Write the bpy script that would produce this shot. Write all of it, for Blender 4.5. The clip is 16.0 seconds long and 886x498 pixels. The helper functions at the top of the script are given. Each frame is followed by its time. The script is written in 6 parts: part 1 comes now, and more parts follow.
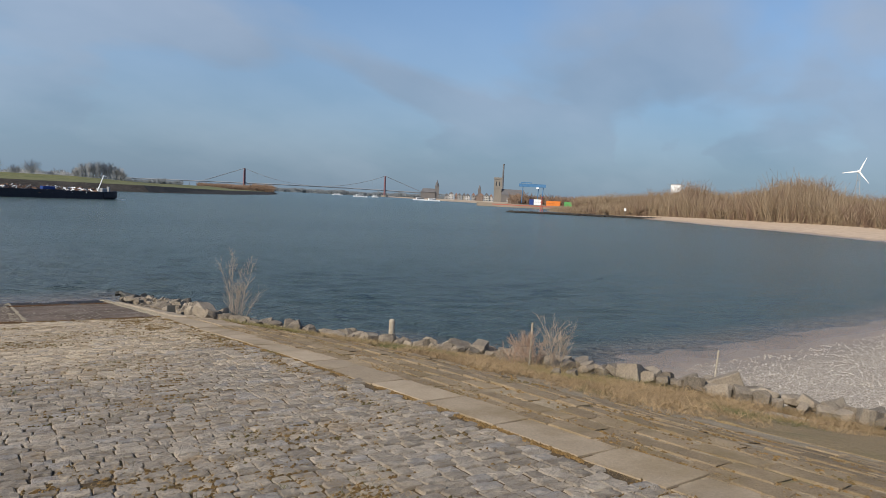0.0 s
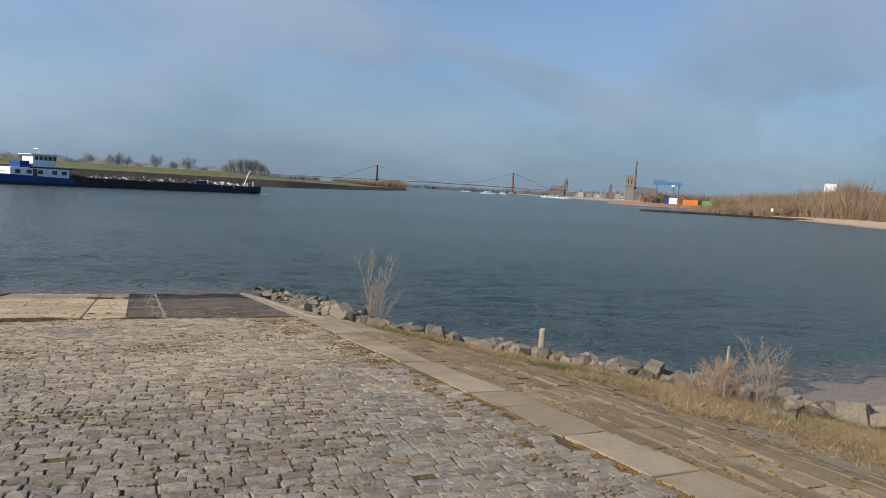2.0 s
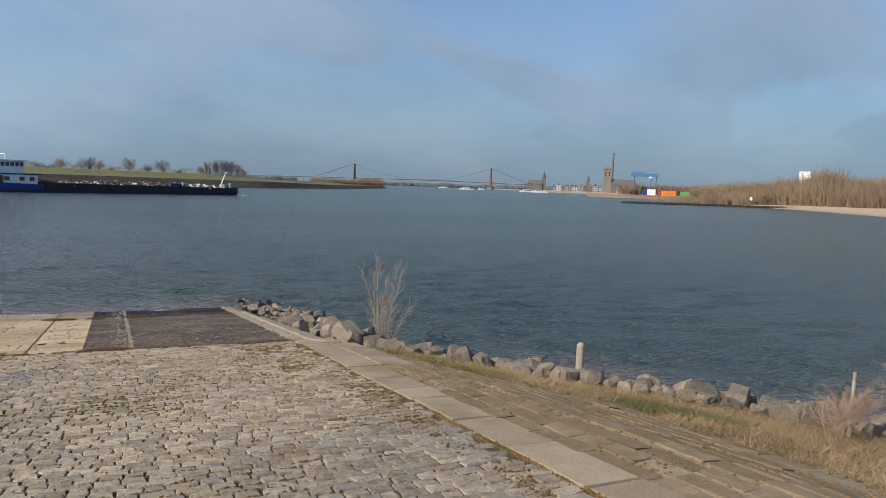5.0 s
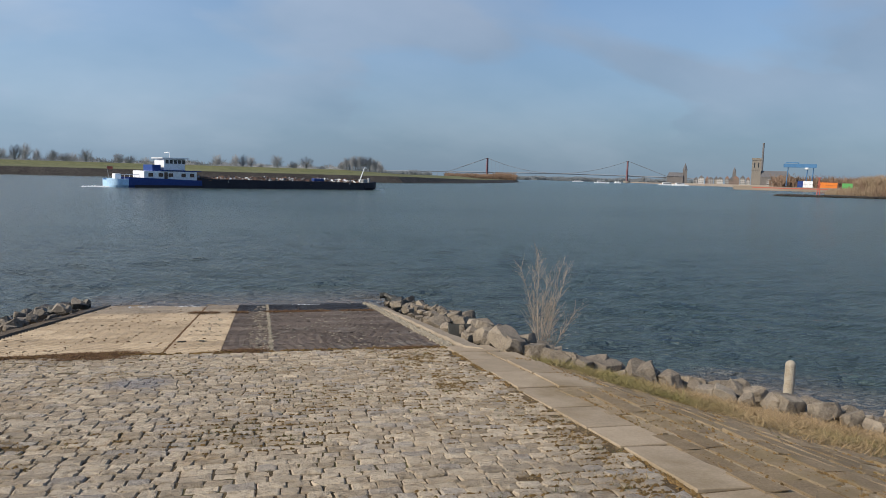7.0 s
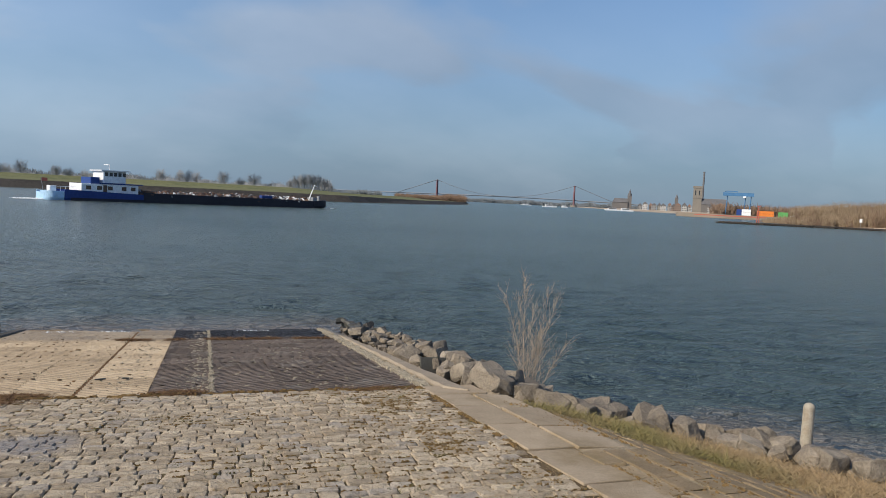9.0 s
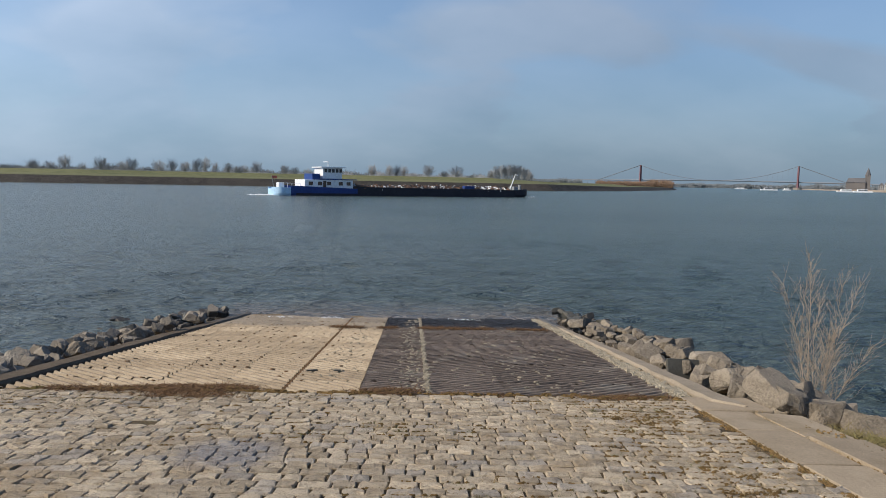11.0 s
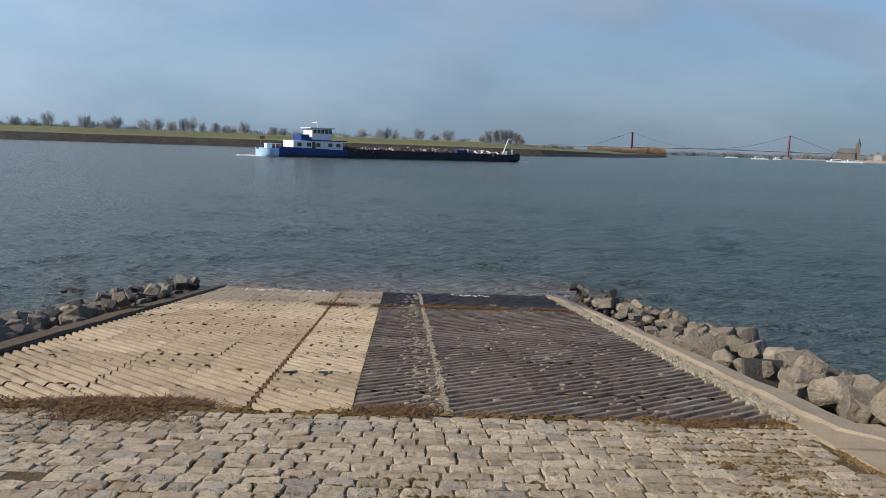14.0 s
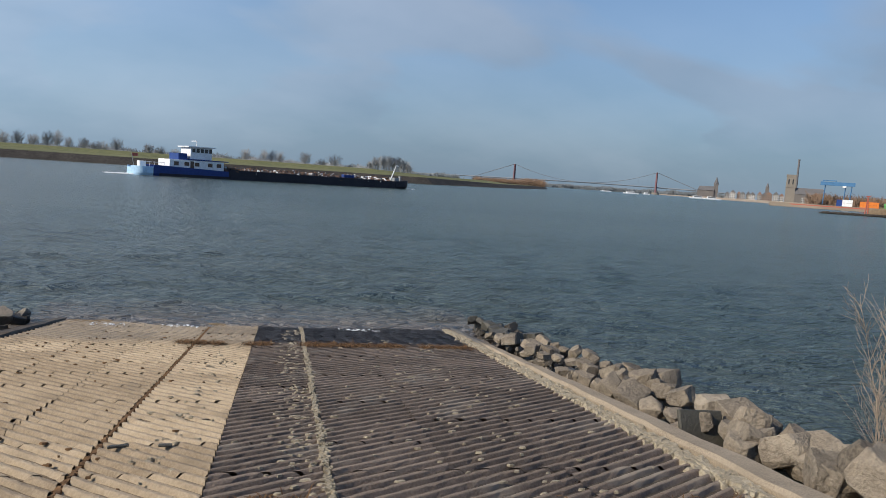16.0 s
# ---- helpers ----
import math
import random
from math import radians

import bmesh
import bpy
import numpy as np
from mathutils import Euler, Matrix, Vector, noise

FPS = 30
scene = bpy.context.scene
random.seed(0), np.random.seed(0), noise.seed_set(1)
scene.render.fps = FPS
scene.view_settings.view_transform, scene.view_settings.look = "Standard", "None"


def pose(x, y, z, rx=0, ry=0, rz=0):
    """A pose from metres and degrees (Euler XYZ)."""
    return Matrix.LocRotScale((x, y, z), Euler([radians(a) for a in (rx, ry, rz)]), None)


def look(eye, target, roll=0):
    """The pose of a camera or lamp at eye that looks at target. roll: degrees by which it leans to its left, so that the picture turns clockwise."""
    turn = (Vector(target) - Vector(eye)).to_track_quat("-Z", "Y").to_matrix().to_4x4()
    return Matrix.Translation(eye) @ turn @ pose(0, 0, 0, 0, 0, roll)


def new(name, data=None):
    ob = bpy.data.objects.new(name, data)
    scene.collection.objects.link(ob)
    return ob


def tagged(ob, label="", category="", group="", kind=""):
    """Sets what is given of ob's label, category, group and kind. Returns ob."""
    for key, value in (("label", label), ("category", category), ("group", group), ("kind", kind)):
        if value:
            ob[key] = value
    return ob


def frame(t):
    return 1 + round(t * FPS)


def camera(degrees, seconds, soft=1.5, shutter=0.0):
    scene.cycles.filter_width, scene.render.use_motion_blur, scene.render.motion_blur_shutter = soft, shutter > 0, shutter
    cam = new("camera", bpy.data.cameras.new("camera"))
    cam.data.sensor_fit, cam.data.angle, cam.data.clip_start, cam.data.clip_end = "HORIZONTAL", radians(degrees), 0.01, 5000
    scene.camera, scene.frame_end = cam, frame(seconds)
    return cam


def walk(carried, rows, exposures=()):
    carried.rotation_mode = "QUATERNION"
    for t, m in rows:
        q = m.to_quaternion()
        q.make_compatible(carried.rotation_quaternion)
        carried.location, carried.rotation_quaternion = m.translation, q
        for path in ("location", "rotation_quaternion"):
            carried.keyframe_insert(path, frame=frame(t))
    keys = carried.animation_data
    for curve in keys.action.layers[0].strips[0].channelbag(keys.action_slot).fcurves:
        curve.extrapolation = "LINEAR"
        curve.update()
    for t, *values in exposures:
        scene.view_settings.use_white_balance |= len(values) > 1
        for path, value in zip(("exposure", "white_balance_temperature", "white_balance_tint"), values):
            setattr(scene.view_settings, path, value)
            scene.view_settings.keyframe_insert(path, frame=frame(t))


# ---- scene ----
cam = camera(65.2, 16.0, soft=0.7)
PATH = [
    (0, (0.249, -18.005, 4.322), (1.33, -16.328, 4.178), 3.0),
    (0.5, (0.388, -17.479, 4.303), (1.496, -15.821, 4.152), 3.0),
    (1, (0.533, -16.968, 4.28), (1.597, -15.282, 4.121), 3.3),
    (1.5, (0.568, -16.404, 4.256), (1.58, -14.686, 4.097), 4.8),
    (2, (0.621, -15.945, 4.213), (1.38, -14.103, 4.04), 3.5),
    (2.5, (0.562, -15.447, 4.209), (1.196, -13.553, 4.111), 2.7),
    (3, (0.593, -15.03, 4.176), (1.228, -13.136, 4.076), 2.8),
    (3.2, (0.641, -14.844, 4.177), (1.272, -12.949, 4.068), 2.8),
    (5.3, (0.888, -12.885, 4.078), (1.71, -11.072, 3.891), 2.1),
    (5.5, (0.917, -12.668, 4.019), (1.666, -10.824, 3.83), 1.7),
    (6, (0.919, -12.16, 3.985), (1.478, -10.25, 3.789), 1.7),
    (6.5, (0.899, -11.632, 3.956), (1.447, -9.72, 3.751), 1.5),
    (7, (0.944, -11.161, 3.903), (1.398, -9.224, 3.695), 1.6),
    (7.5, (0.927, -10.68, 3.851), (1.385, -8.745, 3.637), 2.0),
    (8, (0.992, -10.261, 3.822), (1.48, -8.333, 3.61), 2.8),
    (8.5, (0.96, -9.825, 3.79), (1.712, -7.976, 3.658), 3.8),
    (9, (0.932, -9.367, 3.731), (1.528, -7.463, 3.589), 2.9),
    (9.5, (0.883, -8.907, 3.669), (0.976, -6.915, 3.509), 1.8),
    (10, (0.827, -8.464, 3.627), (0.888, -6.473, 3.451), 1.0),
    (10.2, (0.845, -8.278, 3.575), (0.883, -6.287, 3.394), 0.8),
    (12.3, (0.591, -6.749, 3.383), (0.65, -4.769, 3.108), 2.0),
    (12.5, (0.558, -6.631, 3.396), (0.626, -4.659, 3.065), 2.1),
    (13, (0.552, -6.217, 3.326), (0.609, -4.248, 2.983), 2.0),
    (13.5, (0.496, -5.787, 3.256), (0.551, -3.817, 2.914), 2.1),
    (14, (0.526, -5.392, 3.224), (0.592, -3.414, 2.931), 2.0),
    (14.5, (0.544, -5.003, 3.183), (0.625, -3.021, 2.924), 2.3),
    (15, (0.553, -4.641, 3.156), (0.823, -2.675, 2.905), 3.0),
    (15.5, (0.625, -4.336, 3.1), (0.927, -2.369, 2.899), 3.2),
    (16, (0.553, -3.94, 3.057), (0.942, -1.988, 2.857), 3.9),
]
walk(cam, [(t, look(eye, target, roll)) for t, eye, target, roll in PATH])

# ---- light ----
SUN_AZ, SUN_EL = -104.0, 36.0      # degrees, azimuth clockwise from +y
world = bpy.data.worlds.new("sky_world")
scene.world = world
world.use_nodes = True
wn, wl = world.node_tree.nodes, world.node_tree.links
wn.clear()
w_out = wn.new("ShaderNodeOutputWorld")
w_bg = wn.new("ShaderNodeBackground")
w_sky = wn.new("ShaderNodeTexSky")
w_sky.sky_type = "NISHITA"
w_sky.sun_disc = False
w_sky.sun_elevation, w_sky.sun_rotation = radians(SUN_EL), radians(SUN_AZ)
w_sky.air_density, w_sky.dust_density, w_sky.ozone_density = 1.0, 1.2, 1.6
w_tc = wn.new("ShaderNodeTexCoord")
w_sep = wn.new("ShaderNodeSeparateXYZ")
wl.new(w_tc.outputs["Generated"], w_sep.inputs[0])


def wmath(op, a, b=0.0, clamp=False):
    n = wn.new("ShaderNodeMath")
    n.operation, n.use_clamp = op, clamp
    for k, v in enumerate((a, b)):
        if isinstance(v, (int, float)):
            n.inputs[k].default_value = v
        else:
            wl.new(v, n.inputs[k])
    return n.outputs[0]


# Flat cloud layer: the direction is projected on a plane overhead.
w_h = wmath("ADD", wmath("MAXIMUM", w_sep.outputs[2], 0.0), 0.42)
w_comb = wn.new("ShaderNodeCombineXYZ")
wl.new(wmath("DIVIDE", w_sep.outputs[0], w_h), w_comb.inputs[0])
wl.new(wmath("DIVIDE", w_sep.outputs[1], w_h), w_comb.inputs[1])
w_map = wn.new("ShaderNodeMapping")
w_map.inputs["Location"].default_value = (3.35, 0.55, 0.0)
w_map.inputs["Rotation"].default_value = (0, 0, radians(-24))
w_map.inputs["Scale"].default_value = (1.35, 1.7, 1.0)
wl.new(w_comb.outputs[0], w_map.inputs[0])
w_n1 = wn.new("ShaderNodeTexNoise")
w_n1.inputs["Scale"].default_value, w_n1.inputs["Detail"].default_value, w_n1.inputs["Roughness"].default_value = 1.0, 5.0, 0.46
w_n1.inputs["Distortion"].default_value = 0.25
wl.new(w_map.outputs[0], w_n1.inputs["Vector"])
w_ramp = wn.new("ShaderNodeValToRGB")
w_ramp.color_ramp.elements[0].position, w_ramp.color_ramp.elements[1].position = 0.37, 0.56
w_thin = wmath("MULTIPLY", wmath("SUBTRACT", w_sep.outputs[2], 0.16), 0.55)      # thinner cover higher up
wl.new(wmath("SUBTRACT", w_n1.outputs["Fac"], w_thin), w_ramp.inputs[0])
w_low = wmath("SUBTRACT", 1.14, wmath("MULTIPLY", w_sep.outputs[2], 3.2), True)      # veil towards the horizon
w_cov = wmath("MAXIMUM", wmath("MULTIPLY", w_ramp.outputs[0], 0.80), wmath("MULTIPLY", w_low, 0.82))
w_n2 = wn.new("ShaderNodeTexNoise")
w_n2.inputs["Scale"].default_value, w_n2.inputs["Detail"].default_value = 1.7, 6.0
wl.new(w_map.outputs[0], w_n2.inputs["Vector"])
w_cc = wn.new("ShaderNodeMixRGB")
w_cc.inputs[1].default_value = (2.35, 3.3, 4.55, 1)
w_cc.inputs[2].default_value = (5.1, 5.85, 7.2, 1)
w_cup = wmath("MULTIPLY", wmath("ADD", wmath("MULTIPLY", w_sep.outputs[2], 2.3), wmath("SUBTRACT", w_n2.outputs["Fac"], 0.5)), 1.0, True)
wl.new(w_cup, w_cc.inputs[0])
w_sun = wn.new("ShaderNodeVectorMath")
w_sun.operation = "DOT_PRODUCT"
wl.new(w_tc.outputs["Generated"], w_sun.inputs[0])
w_sun.inputs[1].default_value = (math.sin(radians(SUN_AZ)) * math.cos(radians(SUN_EL)), math.cos(radians(SUN_AZ)) * math.cos(radians(SUN_EL)), math.sin(radians(SUN_EL)))
w_glow = wmath("ADD", 0.94, wmath("MULTIPLY", wmath("ADD", w_sun.outputs["Value"], 0.30), 0.95, True))   # clouds towards the sun are brighter
w_lit = wn.new("ShaderNodeVectorMath")
w_lit.operation = "SCALE"
wl.new(w_cc.outputs[0], w_lit.inputs[0])
wl.new(w_glow, w_lit.inputs["Scale"])
w_blue = wn.new("ShaderNodeMixRGB")
w_blue.blend_type = "MULTIPLY"
w_blue.inputs[0].default_value = 1.0
w_blue.inputs[2].default_value = (0.95, 1.25, 1.5, 1)
wl.new(w_sky.outputs[0], w_blue.inputs[1])
w_mix = wn.new("ShaderNodeMixRGB")
wl.new(w_cov, w_mix.inputs[0])
wl.new(w_blue.outputs[0], w_mix.inputs[1])
wl.new(w_lit.outputs[0], w_mix.inputs[2])
wl.new(w_mix.outputs[0], w_bg.inputs[0])
w_bg.inputs[1].default_value = 0.09
wl.new(w_bg.outputs[0], w_out.inputs[0])

sun = new("sun", bpy.data.lights.new("sun", "SUN"))
sun.data.energy, sun.data.angle, sun.data.color = 5.0, radians(0.6), (1.0, 0.87, 0.70)
sun_dir = Vector((math.sin(radians(SUN_AZ)) * math.cos(radians(SUN_EL)), math.cos(radians(SUN_AZ)) * math.cos(radians(SUN_EL)), math.sin(radians(SUN_EL))))
sun.matrix_world = look(sun_dir * 50, (0, 0, 0))


# ---- materials ----
class Nodes:
    """A small builder round one node material."""

    def __init__(self, name):
        self.mat = bpy.data.materials.new(name)
        self.mat.use_nodes = True
        self.n, self.l = self.mat.node_tree.nodes, self.mat.node_tree.links
        self.bsdf = self.n["Principled BSDF"]
        self.geo = self.n.new("ShaderNodeNewGeometry")
        self.pos = self.geo.outputs["Position"]

    def put(self, sock, v):
        if isinstance(v, (int, float)):
            sock.default_value = v
        elif isinstance(v, tuple):
            sock.default_value = (*v, 1.0) if len(v) == 3 and sock.type == "RGBA" else v
        else:
            self.l.new(v, sock)

    def noise(self, scale, detail=4.0, rough=0.55, vec=None, stretch=None, distort=0.0):
        t = self.n.new("ShaderNodeTexNoise")
        t.inputs["Scale"].default_value, t.inputs["Detail"].default_value, t.inputs["Roughness"].default_value = scale, detail, rough
        t.inputs["Distortion"].default_value = distort
        vec = vec or self.pos
        if stretch:
            m = self.n.new("ShaderNodeMapping")
            m.inputs["Scale"].default_value = stretch[:3]
            if len(stretch) > 3:
                m.inputs["Rotation"].default_value = (0, 0, radians(stretch[3]))
            self.l.new(vec, m.inputs[0])
            vec = m.outputs[0]
        self.l.new(vec, t.inputs["Vector"])
        return t.outputs["Fac"]

    def ramp(self, fac, lo, hi):
        r = self.n.new("ShaderNodeMapRange")
        r.inputs["From Min"].default_value, r.inputs["From Max"].default_value = lo, hi
        self.l.new(fac, r.inputs["Value"])
        return r.outputs[0]

    def math(self, op, a, b=0.0, clamp=False):
        m = self.n.new("ShaderNodeMath")
        m.operation, m.use_clamp = op, clamp
        self.put(m.inputs[0], a)
        self.put(m.inputs[1], b)
        return m.outputs[0]

    def mix(self, fac, a, b, mode="MIX"):
        m = self.n.new("ShaderNodeMixRGB")
        m.blend_type = mode
        self.put(m.inputs[0], fac)
        self.put(m.inputs[1], a)
        self.put(m.inputs[2], b)
        return m.outputs[0]

    def attr(self, name):
        a = self.n.new("ShaderNodeAttribute")
        a.attribute_name = name
        return a.outputs["Fac"]

    def rand(self):
        return self.n.new("ShaderNodeObjectInfo").outputs["Random"]

    def island(self):
        return self.geo.outputs["Random Per Island"]

    def bump(self, height, strength=0.4, dist=0.01):
        b = self.n.new("ShaderNodeBump")
        b.inputs["Strength"].default_value, b.inputs["Distance"].default_value = strength, dist
        self.l.new(height, b.inputs["Height"])
        self.l.new(b.outputs[0], self.bsdf.inputs["Normal"])

    def done(self, color, rough=0.8, metal=0.0, spec=0.4):
        self.put(self.bsdf.inputs["Base Color"], color)
        self.put(self.bsdf.inputs["Roughness"], rough)
        self.bsdf.inputs["Metallic"].default_value = metal
        self.bsdf.inputs["Specular IOR Level"].default_value = spec
        return self.mat


def surface(name, dark, light, fine=40.0, coarse=3.0, rough=0.85, bump=0.5, dist=0.01, vary="", stain=None, stain_at=(0.55, 0.7), metal=0.0, spec=0.3, wet=0.0):
    """Two tones mixed by coarse and fine noise, an optional third as stains, and a relief."""
    k = Nodes(name)
    a, b = k.noise(coarse, 4), k.noise(fine, 5, 0.65)
    f = k.math("ADD", k.math("MULTIPLY", k.ramp(a, 0.3, 0.7), 0.5), k.math("MULTIPLY", k.ramp(b, 0.38, 0.62), 0.5))
    if vary:
        f = k.math("ADD", k.math("MULTIPLY", f, 0.55), k.math("MULTIPLY", k.rand() if vary == "object" else k.island(), 0.45))
    c = k.mix(f, dark, light)
    if stain:
        c = k.mix(k.math("MULTIPLY", k.ramp(k.noise(coarse * 0.37, 6, 0.6), *stain_at), 0.8, True), c, stain)
    if wet:
        low = k.n.new("ShaderNodeSeparateXYZ")
        k.l.new(k.pos, low.inputs[0])
        w = k.ramp(k.math("ADD", low.outputs[2], k.math("MULTIPLY", k.noise(2.0, 4), 0.10)), 0.345, 0.285)
        c = k.mix(k.math("MULTIPLY", w, wet, True), c, (0.022, 0.021, 0.02))
        rough = k.math("SUBTRACT", rough, k.math("MULTIPLY", w, 0.5))
    if bump:
        k.bump(b, bump, dist)
    return k.done(c, rough, metal, spec)



def cobble_stone(name, per_object):
    """Worn setts: tan and grey stones, pale scuffs, lichen specks, and slate-grey patches where stones were relaid."""
    k = Nodes(name)
    one = k.rand() if per_object else k.island()
    fine, mid, big = k.noise(70, 5, 0.7), k.noise(9, 5, 0.62), k.noise(0.42, 4, 0.6)
    xyz = k.n.new("ShaderNodeSeparateXYZ")
    k.l.new(k.pos, xyz.inputs[0])
    up = k.ramp(k.math("ADD", xyz.outputs[1], k.math("MULTIPLY", k.math("SUBTRACT", big, 0.5), 14.0)), -5.0, -9.5)
    tan = k.mix(one, (0.30, 0.242, 0.17), (0.53, 0.438, 0.32))
    grey = k.mix(one, (0.18, 0.157, 0.13), (0.325, 0.287, 0.24))
    c = k.mix(k.math("MULTIPLY", up, 0.85, True), tan, grey)
    far = k.n.new("ShaderNodeVectorMath")
    far.operation = "DISTANCE"
    k.l.new(k.pos, far.inputs[0])
    far.inputs[1].default_value = (-0.75, -2.4, 1.3)
    c = k.mix(k.math("MULTIPLY", k.ramp(k.math("ADD", far.outputs["Value"], k.math("MULTIPLY", mid, 0.5)), 0.75, 0.5), 0.8, True), c, (0.22, 0.215, 0.225))
    bluish = k.math("GREATER_THAN", k.math("FRACT", k.math("MULTIPLY", one, 37.0)), 0.86)
    c = k.mix(k.math("MULTIPLY", bluish, 0.35), c, (0.25, 0.255, 0.27))
    c = k.mix(k.math("MULTIPLY", k.ramp(mid, 0.52, 0.68), 0.5, True), c, (0.50, 0.425, 0.32))
    c = k.mix(k.math("MULTIPLY", k.ramp(mid, 0.46, 0.32), 0.6, True), c, (0.165, 0.12, 0.072))
    c = k.mix(k.math("MULTIPLY", k.ramp(fine, 0.46, 0.36), 0.45, True), c, (0.10, 0.082, 0.058))
    pits = k.noise(24, 4, 0.7)
    c = k.mix(k.math("MULTIPLY", k.ramp(pits, 0.43, 0.33), 0.55, True), c, (0.13, 0.10, 0.066))
    c = k.mix(k.math("MULTIPLY", k.ramp(k.noise(1.7, 5, 0.65), 0.56, 0.68), 0.5, True), c, (0.27, 0.19, 0.105))
    k.bump(k.math("ADD", k.math("ADD", k.math("MULTIPLY", fine, 0.5), mid), pits), 1.0, 0.024)
    return k.done(c, 0.88, 0.0, 0.3)


M_COBBLE, M_COBBLE_ONE = cobble_stone("cobble_stone", False), cobble_stone("cobble_stone_single", True)
M_SOIL = surface("joint_soil", (0.035, 0.024, 0.013), (0.15, 0.104, 0.054), 45, 2.5, 0.95, 0.8, 0.015, "", (0.10, 0.095, 0.03))
M_SLAB = surface("worn_concrete_slab", (0.20, 0.157, 0.107), (0.41, 0.33, 0.235), 42, 3, 0.92, 0.6, 0.012, "object", (0.20, 0.15, 0.085), (0.5, 0.66))
M_SETT = surface("brown_sett", (0.13, 0.092, 0.052), (0.36, 0.278, 0.178), 55, 6, 0.9, 1.0, 0.02, "island", (0.20, 0.15, 0.08), (0.5, 0.66))
M_PALE_SOIL = surface("pale_sandy_soil", (0.16, 0.125, 0.08), (0.42, 0.345, 0.24), 40, 2.5, 0.95, 0.8, 0.012, "", (0.16, 0.13, 0.06))
M_ROCK = surface("basalt_rock", (0.07, 0.059, 0.047), (0.35, 0.295, 0.228), 30, 4.0, 0.88, 1.0, 0.035, "object", (0.40, 0.345, 0.27))
M_ROCK_FAR = surface("rubble", (0.08, 0.071, 0.06), (0.30, 0.258, 0.207), 30, 4, 0.85, 0.9, 0.03, "island", wet=0.75)
M_WET_ROCK = surface("wet_dark_rock", (0.03, 0.03, 0.027), (0.09, 0.085, 0.07), 30, 5, 0.45, 0.7, 0.02, "object")
M_TAN = surface("tan_concrete", (0.19, 0.145, 0.098), (0.46, 0.375, 0.27), 48, 4.0, 0.9, 1.0, 0.018, "object", (0.20, 0.16, 0.115), (0.52, 0.68), wet=0.42)
M_DARK = surface("dark_brown_concrete", (0.095, 0.071, 0.055), (0.29, 0.225, 0.175), 48, 3.0, 0.85, 1.0, 0.018, "object", (0.29, 0.245, 0.195), (0.56, 0.66), wet=0.85)
# Groove floors get darker colours that put relief contrast between the ribs.
M_GROOVE = surface("dark_groove", (0.03, 0.024, 0.019), (0.095, 0.076, 0.06), 60, 5, 0.95, 0.8, 0.01)
M_GROOVE_TAN = surface("tan_groove", (0.10, 0.074, 0.048), (0.28, 0.22, 0.152), 60, 5, 0.95, 0.8, 0.01)
M_KERB = surface("weathered_kerb_concrete", (0.17, 0.138, 0.10), (0.36, 0.30, 0.225), 60, 2.5, 0.85, 0.5, 0.008, "", (0.24, 0.20, 0.15), wet=0.7)
M_KERB_DARK = surface("dark_kerb", (0.07, 0.055, 0.042), (0.17, 0.135, 0.10), 60, 6, 0.97, 0.9, 0.02, wet=0.3, spec=0.1)
M_MORTAR = surface("crumbled_mortar", (0.225, 0.188, 0.128), (0.435, 0.383, 0.292), 50, 7, 0.9, 1.0, 0.02)
M_STRAW = surface("dry_grass", (0.17, 0.115, 0.055), (0.38, 0.285, 0.155), 20, 2, 0.9, 0, 0.01, "island")
M_BANK = surface("bank_grass", (0.09, 0.055, 0.025), (0.43, 0.315, 0.18), 3, 0.7, 0.9, 0, 0.01, "island", (0.15, 0.14, 0.045), (0.55, 0.68))
M_GREEN = surface("green_grass", (0.05, 0.055, 0.018), (0.17, 0.165, 0.06), 20, 2, 0.8, 0, 0.01, "island")
M_WRACK = surface("brown_wrack", (0.045, 0.024, 0.012), (0.22, 0.125, 0.06), 20, 3, 0.95, 0, 0.01, "island")
M_MOSS = surface("brown_moss", (0.06, 0.038, 0.014), (0.25, 0.158, 0.062), 60, 4, 0.95, 0.9, 0.01, "island", (0.07, 0.065, 0.02), (0.56, 0.66))
M_TWIG = surface("pale_twig", (0.16, 0.125, 0.095), (0.37, 0.30, 0.23), 30, 3, 0.8, 0, 0.01, "island")
M_TWIG_RED = surface("reddish_twig", (0.19, 0.125, 0.093), (0.39, 0.285, 0.21), 30, 3, 0.8, 0, 0.01, "island")
# Bark of the far trees, paled towards blue-grey to carry distance haze.
M_HAZY_BARK = surface("hazy_grey_bark", (0.215, 0.225, 0.24), (0.34, 0.345, 0.355), 3, 0.4, 0.9, 0, 0.01, "island")
M_BRUSH = surface("bare_willow", (0.135, 0.098, 0.065), (0.33, 0.255, 0.17), 0.8, 0.05, 0.9, 0, 0.01, "island")
M_BRUSH_RED = surface("russet_brush", (0.12, 0.078, 0.055), (0.23, 0.16, 0.115), 0.8, 0.05, 0.9, 0, 0.01, "island")
# Distance haze is put into this bluish woodland colour.
M_HAZY_WOOD = surface("hazy_far_woodland", (0.10, 0.12, 0.14), (0.18, 0.20, 0.215), 0.1, 0.01, 0.95, 0, 0.01, "island")
M_POST = surface("pale_post", (0.24, 0.21, 0.165), (0.44, 0.395, 0.32), 40, 6, 0.8, 0.4, 0.005, "", (0.20, 0.14, 0.08))
M_MEADOW = surface("meadow_grass", (0.075, 0.085, 0.035), (0.165, 0.165, 0.07), 0.35, 0.03, 0.95, 0, 0.05)
M_RIPRAP = surface("dark_riprap", (0.02, 0.018, 0.016), (0.075, 0.066, 0.058), 1.1, 0.15, 0.9, 1.0, 0.4)


